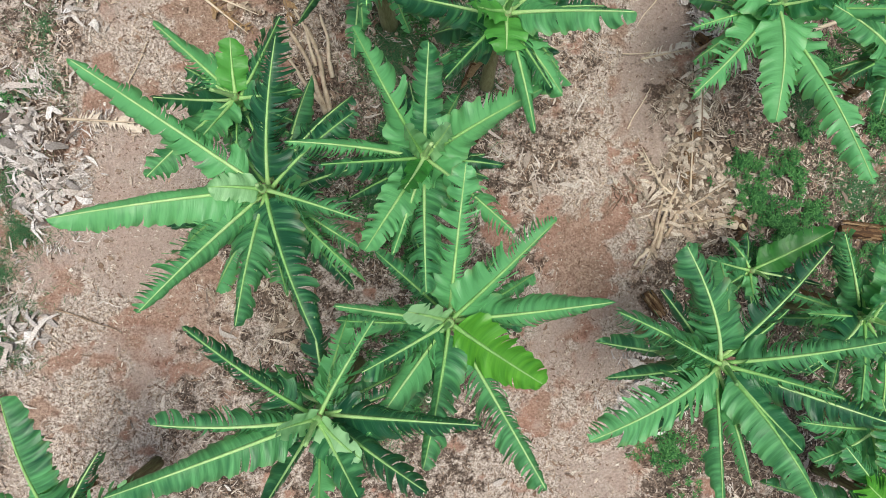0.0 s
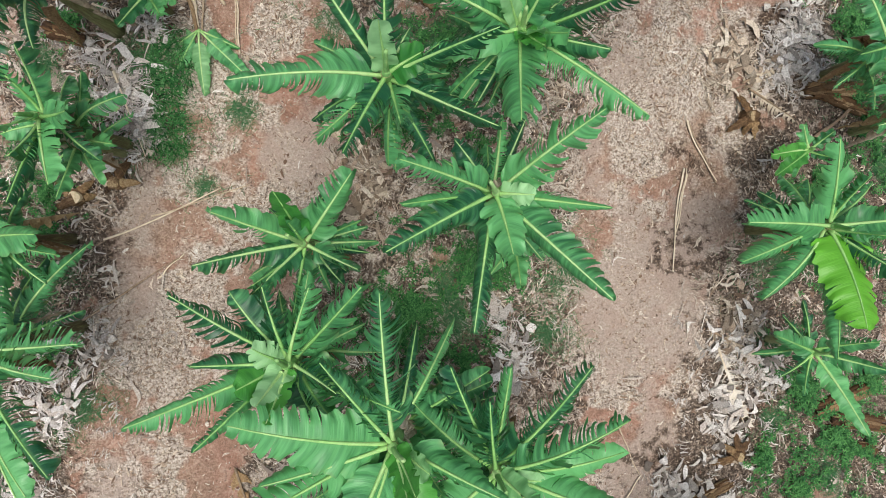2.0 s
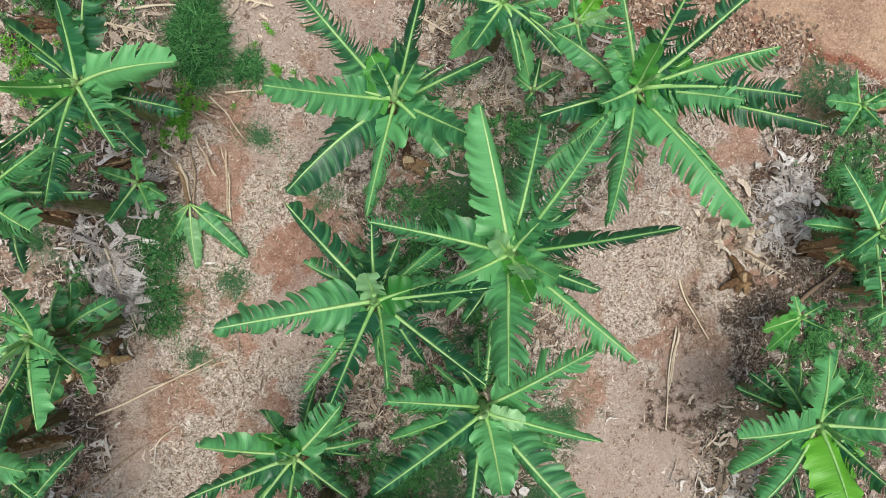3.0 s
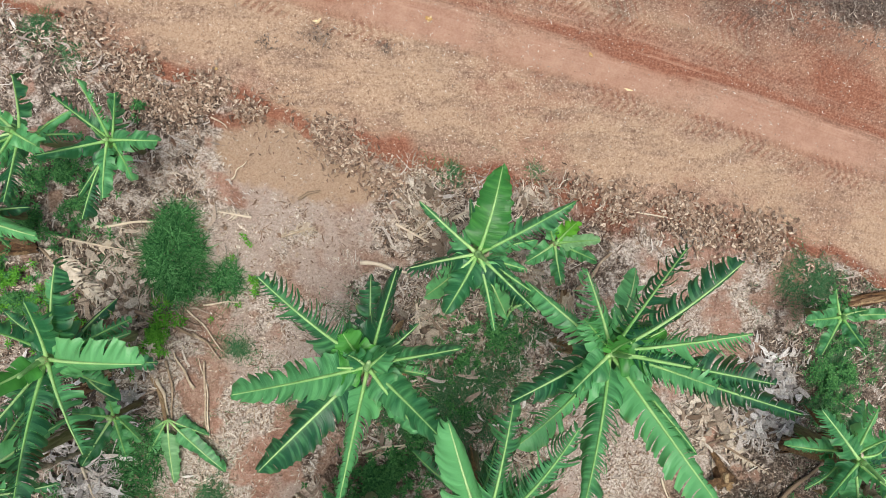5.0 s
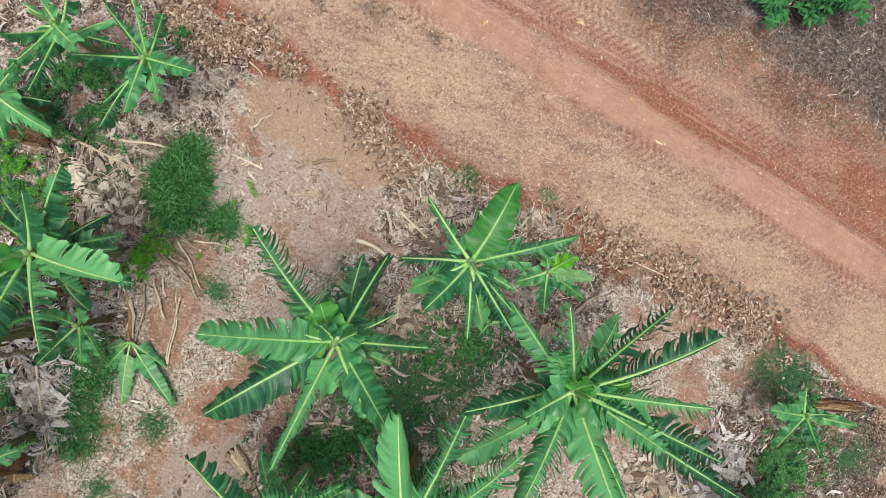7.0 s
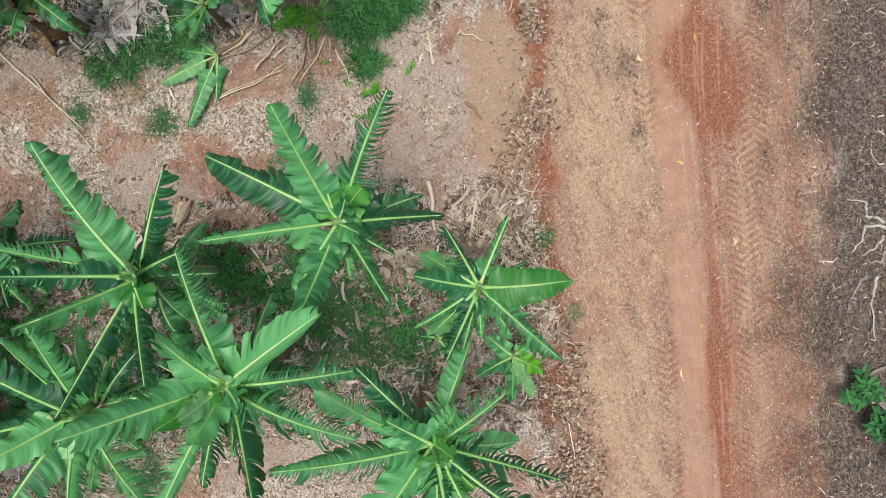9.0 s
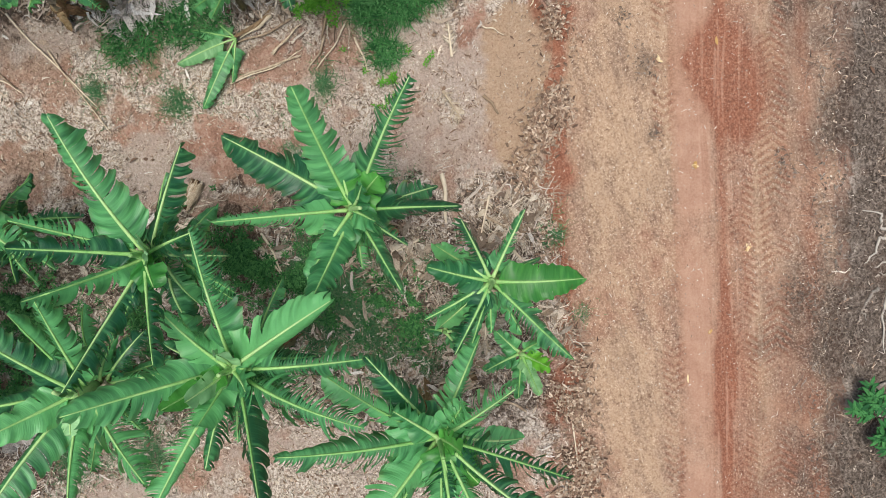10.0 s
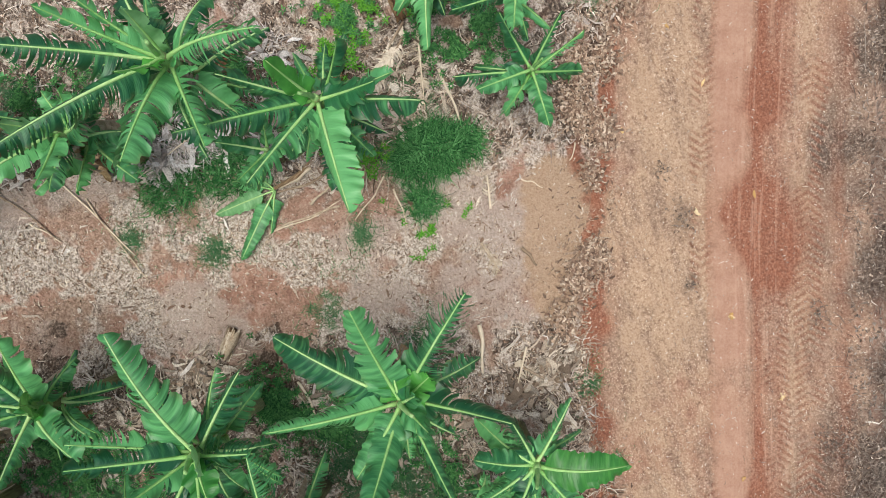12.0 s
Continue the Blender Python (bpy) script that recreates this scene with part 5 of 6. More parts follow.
stick(-2.67, 10.27, -2.65, 9.42, 0.02)
stick(-2.79, 10.05, -2.68, 9.58, 0.025)
stick(4.67, 2.92, 5.51, 3.20, 0.04)
stick(-2.37, 9.89, -2.58, 10.37, 0.02)
log(2.36, 10.57, 2.39, 11.05, 0.1, pale=True)
log(-1.17, 8.44, -0.86, 8.20, 0.075, pale=True)
log(5.75, 4.39, 6.57, 4.26, 0.1)
log(3.46, 2.94, 3.95, 2.61, 0.08)
log(5.31, 8.91, 6.30, 8.91, 0.1)
log(-3.61, 10.43, -3.24, 10.43, 0.09)
log(-3.76, 9.94, -3.32, 10.10, 0.08)
log(-4.64, 11.71, -4.15, 11.72, 0.09)
log(6.28, 10.79, 6.97, 10.88, 0.07)
log(5.36, 8.97, 6.23, 8.61, 0.08)
log(-3.85, 10.78, -3.39, 10.40, 0.1)
log(-4.48, 9.51, -4.01, 9.38, 0.1)
log(4.83, 6.88, 5.41, 6.63, 0.08)
log(5.56, 0.31, 6.31, 0.23, 0.1)
log(5.52, 4.50, 6.43, 4.84, 0.09)
log(3.64, 3.19, 4.29, 3.54, 0.07)
log(6.12, 3.96, 6.44, 3.93, 0.07)
log(2.79, -0.58, 3.03, -0.90, 0.07)
stump(-4.12, 7.44, 0.104)
stump(-3.67, 7.61, 0.08)
stump(0.41, 1.69, 0.096)
stump(0.06, 10.07, 0.096)
stump(4.35, 3.94, 0.08)
stump(0.07, 10.53, 0.096)
stump(4.51, 8.53, 0.088)
stump(4.06, 0.34, 0.072)


# ---- loose stuff: straw, shreds, grass and weeds ----
nrng = np.random.RandomState(11)


def strips(name, x, y, long, wide, lift, curl, heading, material, label, category, segments=3, arch=0.0, taper=0.3, foot=0.004):
    """Many thin strips, each bent and turned its own way, in one mesh."""
    n = len(x)
    ks = np.linspace(0, 1, segments + 1)
    hx, hy = np.cos(heading), np.sin(heading)
    verts = np.zeros((n, segments + 1, 2, 3))
    bend = nrng.normal(0, curl, n)
    for i, k in enumerate(ks):
        d = (k - (0.0 if arch else 0.5)) * long
        turn = 0.8 * bend * (k - 0.5) ** 2 + 0.10 * bend * np.sin(6 * k + 9 * bend)
        cx, cy = x + hx * d - hy * turn * long, y + hy * d + hx * turn * long
        rise = (lift * (4 * k * (1 - k) if not arch else arch * (k - 0.45 * k * k)))
        w = wide * (1 - (1 - taper) * (k if arch else abs(2 * k - 1) ** 2)) / 2
        twist = nrng.uniform(-0.5, 0.5, n) * w
        z = land(x if arch else cx, y if arch else cy) + foot + rise
        for j, sgn in enumerate((-1, 1)):
            verts[:, i, j] = np.stack([cx - hy * w * sgn, cy + hx * w * sgn, z + sgn * twist], -1)
    verts = verts.reshape(-1, 3)
    per = (segments + 1) * 2
    one = np.array([(2 * i, 2 * i + 1, 2 * i + 3, 2 * i + 2) for i in range(segments)])
    faces = (np.arange(n)[:, None, None] * per + one[None]).reshape(-1, 4)
    ob = mesh_object(name, raw_mesh(name, verts, faces, smooth=True), material)
    return tagged(ob, label, category, kind="stuff")


def fans(name, x, y, ribs, spread, material, label):
    """Dead blades fallen apart: short combs of strips side by side, some on both sides of a stalk."""
    n = len(x)
    along = nrng.uniform(0, 6.283, n)
    per = nrng.randint(5, ribs, n)
    who = np.repeat(np.arange(n), per)
    k = np.concatenate([np.arange(c) for c in per])
    gap = nrng.uniform(0.013, 0.030, n)[who]
    side = np.where(nrng.uniform(0, 1, len(who)) < 0.75, 1, -1) * np.where(nrng.uniform(0, 1, n) < 0.5, 1, -1)[who]
    px = x[who] + np.cos(along[who]) * k * gap + nrng.normal(0, 0.006, len(who))
    py = y[who] + np.sin(along[who]) * k * gap + nrng.normal(0, 0.006, len(who))
    head = along[who] + side * (nrng.uniform(0.8, 1.5, n)[who] + nrng.normal(0, 0.22, len(who)))
    long = nrng.uniform(0.5, 1.3, n)[who] * spread * nrng.uniform(0.5, 1.1, len(who))
    strips(name, px, py, long, nrng.gamma(2.5, 0.004, len(who)) + 0.004, nrng.uniform(0.0, 0.06, len(who)), 0.7, head, material, label, "leaf litter", segments=4, arch=1.0, taper=0.35, foot=0.015 + nrng.uniform(0, 0.03, n)[who])


def scatter(count, keep, x=(-7.5, 7.5), y=(-4.5, 18.5)):
    px, py = nrng.uniform(*x, count), nrng.uniform(*y, count)
    chosen = nrng.uniform(0, 1, count) < keep(px, py)
    return px[chosen], py[chosen]


def low_row(x, y):
    """1 under the plants of the lower row."""
    return 1 / (1 + np.exp(-np.clip((x - np.interp(y, [p[1] for p in TRACKS[3]], [p[0] for p in TRACKS[3]]) - 0.6) / 0.2, -30, 30)))


def straw_keep(x, y):
    along, across = road_place(x, y)
    field = (0.90 - 0.50 * track_mark(x, y) - 0.10 * lane_mark(x, y)) * (across < 0.05)
    patchy = np.clip(4.6 * litter_cover(x, y) - 1.65, 0.05, 1)
    edge = 0.55 * np.exp(-((across - 0.02) / 0.15) ** 2)
    verge = 0.07 * (across > ROAD_WIDE - 0.1)
    return np.clip((field * (1 - 0.45 * low_row(x, y)) * (0.72 + 0.28 * lane_mark(x, y)) + edge) * patchy * (1 - 0.9 * sand_mark(x, y)) * (1 - 0.72 * soil(x, y)) * (1 - 0.62 * trodden_mark(x, y)) * (1 - 0.6 * spots(x, y, HEAP_SHADE)) * (1 - 0.9 * spots(x, y, RAW_RED)) + verge, 0, 1)


sx, sy = scatter(240000, lambda x, y: straw_keep(x, y) * (1 - np.where(y < 9.5, 0.52, 0.25) * lane_mark(x, y)))
n = len(sx)
strips("straw_litter", sx, sy, nrng.gamma(1.6, 0.032, n) + 0.018, nrng.gamma(2.0, 0.0045, n) + 0.003, np.abs(nrng.normal(0, 0.018, n)), 0.8, nrng.uniform(0, 6.283, n), STRAW,
    "dry tan straw and leaf fibres strewn over the soil", "straw")
sx, sy = scatter(14000, lambda x, y: straw_keep(x, y) * (1 - 0.70 * lane_mark(x, y)) * (road_place(x, y)[1] < 0.1))
n = len(sx)
strips("dead_leaf_strips", sx, sy, nrng.gamma(2.5, 0.06, n) + 0.05, nrng.gamma(2.0, 0.009, n) + 0.008, np.abs(nrng.normal(0, 0.035, n)), 0.9, nrng.uniform(0, 6.283, n), SHREDS,
    "torn strips of dead banana leaf under the rows", "leaf litter", segments=4, foot=0.015)

sx, sy = scatter(2600, lambda x, y: straw_keep(x, y) * (1 - 0.75 * lane_mark(x, y)) * (road_place(x, y)[1] < 0.0))
fans("dead_leaf_combs", sx, sy, 16, 0.13, SHREDS, "combs of bleached leaf strips fallen along the rows")


sx, sy = scatter(42000, lambda x, y: (1 - 0.85 * soil(x, y)) * np.clip(1.6 * litter_cover(x, y) - 0.25, 0.05, 1) * (road_place(x, y)[1] < 0.05) * (0.5 + 0.5 * lane_mark(x, y)) * (1 - 0.92 * sand_mark(x, y)) * (1 - 0.5 * trodden_mark(x, y)) * (1 - 0.9 * spots(x, y, RAW_RED)))
n = len(sx)
strips("pale_leaf_flakes", sx, sy, nrng.gamma(3.0, 0.015, n) + 0.02, nrng.gamma(2.0, 0.008, n) + 0.008, nrng.uniform(0.0, 0.035, n), 0.6, nrng.uniform(0, 6.283, n), STRAW,
    "curled pale flakes of dead leaf over the lanes", "leaf litter", segments=3, foot=0.014)

sx, sy = scatter(90000, lambda x, y: np.clip(2.6 * (0.5 * patches(x, y, 0.5, 37) + 0.5 * patches(x, y, 0.16, 41)) - 0.75, 0.06, 1) * np.where(road_place(x, y)[1] < 0.08, 1.0, 0.30 * (road_place(x, y)[1] < ROAD_WIDE + 0.6)) * (1 - 0.75 * soil(x, y)) * (1 - 0.85 * sand_mark(x, y)) * (1 - 0.65 * trodden_mark(x, y)) * (1 - 0.8 * spots(x, y, RAW_RED)))
n = len(sx)
strips("straw_flecks", sx, sy, nrng.gamma(2.5, 0.008, n) + 0.012, nrng.uniform(0.005, 0.014, n), nrng.uniform(0.0, 0.02, n), 0.5, nrng.uniform(0, 6.283, n), FLECKS,
    "short pale flecks of broken straw over the earth", "straw", segments=2, foot=np.where(road_place(sx, sy)[1] > 0.05, 0.026, 0.018))

# drifts of brown leaves along the near edge of the road
along_edge = nrng.uniform(-8, 8, 42000)
across_edge = nrng.normal(-0.14, 0.20, 42000) + 0.3 * (patches(along_edge, 0 * along_edge, 0.9, 8) - 0.5)
sx, sy = from_road(along_edge, across_edge)
chosen = nrng.uniform(0, 1, 42000) < np.clip(3.4 * (0.6 * patches(sx, sy, 0.45, 12) + 0.4 * patches(sx, sy, 0.15, 3)) - 1.35, 0.04, 1) * np.where(along_edge < 0.5, 0.42, 0.58) * (1 - 0.9 * sand_mark(sx, sy)) * (1 - 0.85 * spots(sx, sy, RAW_RED))
sx, sy = sx[chosen], sy[chosen]
n = len(sx)
strips("roadside_leaf_litter", sx, sy, nrng.uniform(0.02, 0.085, n), nrng.uniform(0.008, 0.030, n), nrng.uniform(0.0, 0.03, n), 0.5, nrng.uniform(0, 6.283, n), BROWN,
    "brown curled leaf litter along the edge of the road", "leaf litter", segments=2, foot=0.03)
sx, sy = [], []
for a, b, r in DRIFTS:
    count = int(330 * (r / 0.2) ** 2)
    sx.append(a + r * nrng.normal(0, 0.75, count))
    sy.append(b + r * nrng.normal(0, 0.60, count))
sx, sy = np.concatenate(sx), np.concatenate(sy)
n = len(sx)
strips("roadside_leaf_drift", sx, sy, nrng.uniform(0.03, 0.10, n), nrng.uniform(0.012, 0.038, n), nrng.uniform(0.0, 0.045, n), 0.6, nrng.uniform(0, 6.283, n), BROWN,
    "heaped brown and tan curled leaves drifted against the road", "leaf litter", segments=3, foot=0.03 + nrng.uniform(0, 0.03, n))
sx, sy = scatter(110000, lambda x, y: (1 - 0.6 * soil(x, y)) * (road_place(x, y)[1] < 0.0) * np.clip(2.4 * (0.5 * patches(x, y, 0.40, 2) + 0.5 * patches(x, y, 0.13, 7)) - 0.65, 0.04, 1) * (0.45 + 0.55 * lane_mark(x, y)) * (1 - 0.55 * track_mark(x, y)) * (1 - 0.92 * sand_mark(x, y)) * (1 - 0.45 * trodden_mark(x, y)))
n = len(sx)
strips("brown_leaf_bits", sx, sy, nrng.gamma(2.5, 0.011, n) + 0.014, nrng.uniform(0.006, 0.022, n), nrng.uniform(0.0, 0.02, n), 0.5, nrng.uniform(0, 6.283, n), BROWN,
    "small curled brown bits of dead leaf trodden into the lanes", "leaf litter", segments=2, foot=0.008)
sx, sy = scatter(90000, lambda x, y: np.where(road_place(x, y)[1] > 0.1, 0.30 * (0.1 + 1.2 * patches(x, y, 0.4, 5) ** 2) * (road_place(x, y)[1] < ROAD_WIDE), 0.5 * (0.35 + lane_mark(x, y)) * (1 - 0.5 * track_mark(x, y)) * (1 - 0.7 * sand_mark(x, y))))
n = len(sx)
on_road = road_place(sx, sy)[1] > -0.1
strips("leaf_crumbs", sx, sy, (nrng.gamma(3.0, 0.008, n) + 0.012) * np.where(on_road, 0.7, 1.0), nrng.uniform(0.006, 0.022, n) * np.where(on_road, 0.6, 1.0), nrng.uniform(0.0, 0.014, n), 0.4, nrng.uniform(0, 6.283, n), STRAW,
    "small curled dead leaves and crumbs on the earth", "leaf litter", segments=2, foot=np.where(on_road, 0.022, 0.010))


# pale roots and twigs on the far verge, and small twiggy tufts on the road
n = 900
along_edge, across_edge = nrng.uniform(-7, 9, n), ROAD_WIDE - 0.35 + np.abs(nrng.normal(0, 1.1, n))
sx, sy = ROAD_AT[0] + along_edge * ROAD_ALONG[0] + across_edge * ROAD_ACROSS[0], ROAD_AT[1] + along_edge * ROAD_ALONG[1] + across_edge * ROAD_ACROSS[1]
strips("verge_twigs", sx, sy, nrng.gamma(2.0, 0.07, n) + 0.03, nrng.gamma(2.0, 0.0018, n) + 0.003, nrng.uniform(0.0, 0.04, n), 0.9, nrng.uniform(0, 6.283, n), VERGE_BITS,
    "grey twigs and thin roots along the verge", "twigs", segments=6, foot=0.02)
n = 5000
along_edge, across_edge = nrng.uniform(-7, 9, n), ROAD_WIDE - 0.15 + np.abs(nrng.normal(0, 1.0, n))
sx, sy = ROAD_AT[0] + along_edge * ROAD_ALONG[0] + across_edge * ROAD_ACROSS[0], ROAD_AT[1] + along_edge * ROAD_ALONG[1] + across_edge * ROAD_ACROSS[1]
strips("verge_leaf_litter", sx, sy, nrng.gamma(2.5, 0.012, n) + 0.02, nrng.gamma(2.0, 0.005, n) + 0.006, nrng.uniform(0.0, 0.02, n), 0.6, nrng.uniform(0, 6.283, n), VERGE_BITS,
    "small grey and brown dead leaves along the verge", "leaf litter", segments=2, foot=0.02)
for tuft_x, tuft_y, tuft_r in ((2.72, 15.43, 0.28), (3.33, 15.72, 0.25), (0.99, 15.66, 0.22), (0.09, 14.22, 0.10), (-0.78, 14.33, 0.22), (-1.42, 14.25, 0.12), (2.95, 15.63, 0.35), (2.62, 15.36, 0.25)):
    n = int(450 * tuft_r)
    sx, sy = tuft_x + tuft_r * nrng.normal(0, 0.55, n), tuft_y + tuft_r * nrng.normal(0, 0.45, n)
    strips("twiggy_tuft", sx, sy, nrng.gamma(2.0, 0.012, n) + 0.014, nrng.gamma(2.0, 0.003, n) + 0.003, nrng.uniform(0.0, 0.04, n), 1.2, nrng.uniform(0, 6.283, n), VERGE_BITS,
        "small tuft of dead brown twigs and leaves on the road", "leaf litter", segments=3, foot=0.025)


def shred_patch(x, y, radius, material=BLEACHED):
    """Heaps of bleached leaf shreds along the rows."""
    n = int((19 if material is BLEACHED else 17) * radius * radius / 0.2) + 5
    heaps = 5
    hx, hy, hr = nrng.normal(0, 0.45, heaps) * radius, nrng.normal(0, 0.75, heaps) * radius, nrng.uniform(0.2, 0.5, heaps) * radius
    pick = nrng.randint(0, heaps, n)
    px, py = x + hx[pick] + hr[pick] * nrng.normal(0, 1, n), y + hy[pick] + 1.3 * hr[pick] * nrng.normal(0, 1, n)
    fans("leaf_shreds", px, py, 20, 0.15 if material is BLEACHED else 0.22, material, "bleached grey-white shredded banana leaf litter in a heap" if material is BLEACHED else "tan curled strips of dead banana leaf in a heap")
    m = 3 * n
    pick = nrng.randint(0, heaps, m)
    px, py = x + hx[pick] + 0.8 * hr[pick] * nrng.normal(0, 1, m), y + hy[pick] + hr[pick] * nrng.normal(0, 1, m)
    strips("leaf_flakes", px, py, nrng.gamma(3.0, 0.042, m) + 0.05, nrng.gamma(2.5, 0.016, m) + 0.016, nrng.uniform(0.0, 0.09, m), 0.6, nrng.uniform(0, 6.283, m), material,
        "broad crumpled flakes of dead leaf", "leaf litter", segments=4, foot=0.025)


def grass_patch(x, y, radius):
    """Low thin grass between the litter."""
    n = int(1900 * radius * radius / 0.12)
    a = nrng.uniform(0, 6.283, n)
    r = radius * np.abs(nrng.normal(0, 0.72, n)) * (1 + 0.40 * np.sin(2 * a + 9 * x) + 0.25 * np.sin(3 * a + 7 * y))
    px, py = x + r * np.cos(a), y + r * np.sin(a)
    some = nrng.uniform(0.32, 0.60, n) < 0.5 * patches(px, py, 0.11, 3) + 0.5 * patches(px, py, 0.25, 1)
    px, py, n = px[some], py[some], int(some.sum())
    strips("grass_patch", px, py, nrng.uniform(0.05, 0.17, n), nrng.uniform(0.004, 0.009, n), nrng.uniform(0.01, 0.06, n), 0.7, nrng.uniform(0, 6.283, n), GRASS,
        "patch of thin green grass among dry litter", "grass", arch=1.0, taper=0.15)


def weed_patch(x, y, radius, material=WEED):
    """Low broad-leaved weeds: leaflets in small whorls at several heights."""
    n = int(165 * radius * radius / 0.1)
    a = nrng.uniform(0, 6.283, n)
    r = radius * np.abs(nrng.normal(0, 0.66, n)) * (1 + 0.40 * np.sin(2 * a + 9 * x) + 0.25 * np.sin(3 * a + 7 * y))
    some = nrng.uniform(0.30, 0.62, n) < 0.6 * patches(x + r * np.cos(a), y + r * np.sin(a), 0.13, 3) + 0.4 * patches(x + r * np.cos(a), y + r * np.sin(a), 0.3, 1)
    r, a, n = r[some], a[some], int(some.sum())
    px, py = np.repeat(x + r * np.cos(a), 7), np.repeat(y + r * np.sin(a), 7)
    turn = np.tile(np.arange(7) * 0.9, n) + np.repeat(nrng.uniform(0, 6, n), 7) + nrng.normal(0, 0.2, 7 * n)
    tall = np.repeat(nrng.uniform(0.02, 0.16, n), 7)
    strips("weeds", px + 0.012 * np.cos(turn), py + 0.012 * np.sin(turn), nrng.uniform(0.025, 0.06, 7 * n), nrng.uniform(0.012, 0.028, 7 * n), nrng.uniform(0.0, 0.03, 7 * n), 0.2, turn, material,
        "low bright green broad-leaved weeds", "weeds", arch=1.0, taper=0.35, foot=tall)


shred_patch(-3.67, 9.76, 0.52)
shred_patch(-3.56, 8.35, 0.44)
shred_patch(-5.37, -1.08, 0.30)
shred_patch(2.71, -1.93, 0.59)
shred_patch(-4.82, 3.67, 0.52)
shred_patch(3.86, 3.56, 0.59)
shred_patch(-4.39, 5.37, 0.37)
shred_patch(5.16, 9.45, 0.44)
shred_patch(1.30, 5.53, 0.44)
shred_patch(-5.15, 1.28, 0.59)
shred_patch(-4.47, 5.14, 0.44)
shred_patch(5.24, 9.71, 0.44)
shred_patch(-3.51, 8.86, 0.44)
shred_patch(3.45, 1.35, 0.50, TAN_STRIPS)
shred_patch(3.75, 0.65, 0.45, TAN_STRIPS)
shred_patch(3.40, 2.05, 0.36, TAN_STRIPS)
shred_patch(4.10, 1.00, 0.40, TAN_STRIPS)
shred_patch(4.35, 5.60, 0.36, TAN_STRIPS)
shred_patch(-0.70, 7.45, 0.40, TAN_STRIPS)
shred_patch(1.30, 11.95, 0.30, TAN_STRIPS)
shred_patch(3.05, 0.55, 0.45, TAN_STRIPS)
shred_patch(4.30, 9.05, 0.45, TAN_STRIPS)
shred_patch(1.75, 11.10, 0.40, TAN_STRIPS)
shred_patch(0.46, 10.24, 0.30, TAN_STRIPS)
shred_patch(1.77, 8.09, 0.37, TAN_STRIPS)
shred_patch(4.12, 4.16, 0.59)
shred_patch(4.52, 5.10, 0.44)
shred_patch(5.35, 9.44, 0.37)
shred_patch(-3.36, 10.99, 0.59, TAN_STRIPS)
shred_patch(-3.11, 10.34, 0.37, TAN_STRIPS)
shred_patch(0.63, 12.12, 0.30, TAN_STRIPS)
shred_patch(0.74, 11.77, 0.25, TAN_STRIPS)
shred_patch(1.94, 12.20, 0.18, TAN_STRIPS)
shred_patch(-0.46, 3.95, 0.37, TAN_STRIPS)
shred_patch(-0.47, 7.52, 0.30, TAN_STRIPS)
shred_patch(-5.05, 1.16, 0.59)
shred_patch(-2.45, -0.29, 0.44, TAN_STRIPS)
shred_patch(-2.02, -1.10, 0.37, TAN_STRIPS)
shred_patch(0.67, 10.68, 0.37, TAN_STRIPS)
weed_patch(-2.83, 10.62, 0.27, WEED_BRIGHT)
weed_patch(-3.85, 12.54, 0.42)
weed_patch(-3.60, 12.20, 0.40)
weed_patch(-4.24, 12.05, 0.40)
weed_patch(-4.46, 11.22, 0.44, WEED_BRIGHT)
weed_patch(-3.95, 10.80, 0.36, WEED_BRIGHT)
grass_patch(-3.12, 11.34, 0.30)
grass_patch(0.75, 9.78, 0.45)
weed_patch(0.14, 8.77, 0.40)
weed_patch(0.45, 9.30, 0.36)
grass_patch(6.23, 10.07, 0.40)
grass_patch(-2.62, 7.55, 0.22)
grass_patch(-2.20, 8.55, 0.24)
weed_patch(-1.64, 11.31, 0.28, WEED_BRIGHT)
grass_patch(-1.96, 11.24, 0.21)
grass_patch(0.93, 12.59, 0.24)
grass_patch(2.02, 12.63, 0.13)
weed_patch(-3.90, 12.47, 0.44)
weed_patch(-4.40, 11.08, 0.41)
grass_patch(1.88, 10.35, 0.52)
grass_patch(0.60, 9.86, 0.52)
grass_patch(1.04, 9.33, 0.52)
weed_patch(0.07, 8.70, 0.44)
grass_patch(5.90, 11.02, 0.41)
weed_patch(6.06, 9.68, 0.44)
grass_patch(-3.74, 14.11, 0.19)
grass_patch(-3.12, 11.41, 0.30)
grass_patch(-1.83, 10.38, 0.19)
grass_patch(-3.36, 8.29, 0.44)
grass_patch(-3.31, 9.15, 0.41)
weed_patch(5.65, 7.65, 0.44)
weed_patch(6.15, 7.00, 0.59)
grass_patch(1.98, 6.67, 0.33)
grass_patch(-4.16, 4.80, 0.30)
grass_patch(-4.77, 6.85, 0.26)
weed_patch(6.17, 3.91, 0.52)
weed_patch(4.84, 3.77, 0.26)
weed_patch(0.89, 6.48, 0.44)
grass_patch(1.96, 6.49, 0.41)
weed_patch(-0.01, 6.03, 0.44)
grass_patch(-5.08, 2.06, 0.33)
weed_patch(3.12, -2.80, 0.41)
grass_patch(-4.24, 4.73, 0.30)
weed_patch(5.78, 4.19, 0.52)
weed_patch(-2.77, 10.62, 0.30, WEED_BRIGHT)
grass_patch(-2.69, 11.12, 0.33)
grass_patch(5.67, 11.14, 0.33)
grass_patch(6.01, 9.42, 0.30)
weed_patch(-0.20, 5.81, 0.52)
grass_patch(1.76, 5.66, 0.30)
weed_patch(4.57, 0.40, 0.44)
weed_patch(0.04, 8.50, 0.37)
weed_patch(-0.48, 5.72, 0.44)
grass_patch(1.03, 9.87, 0.37)
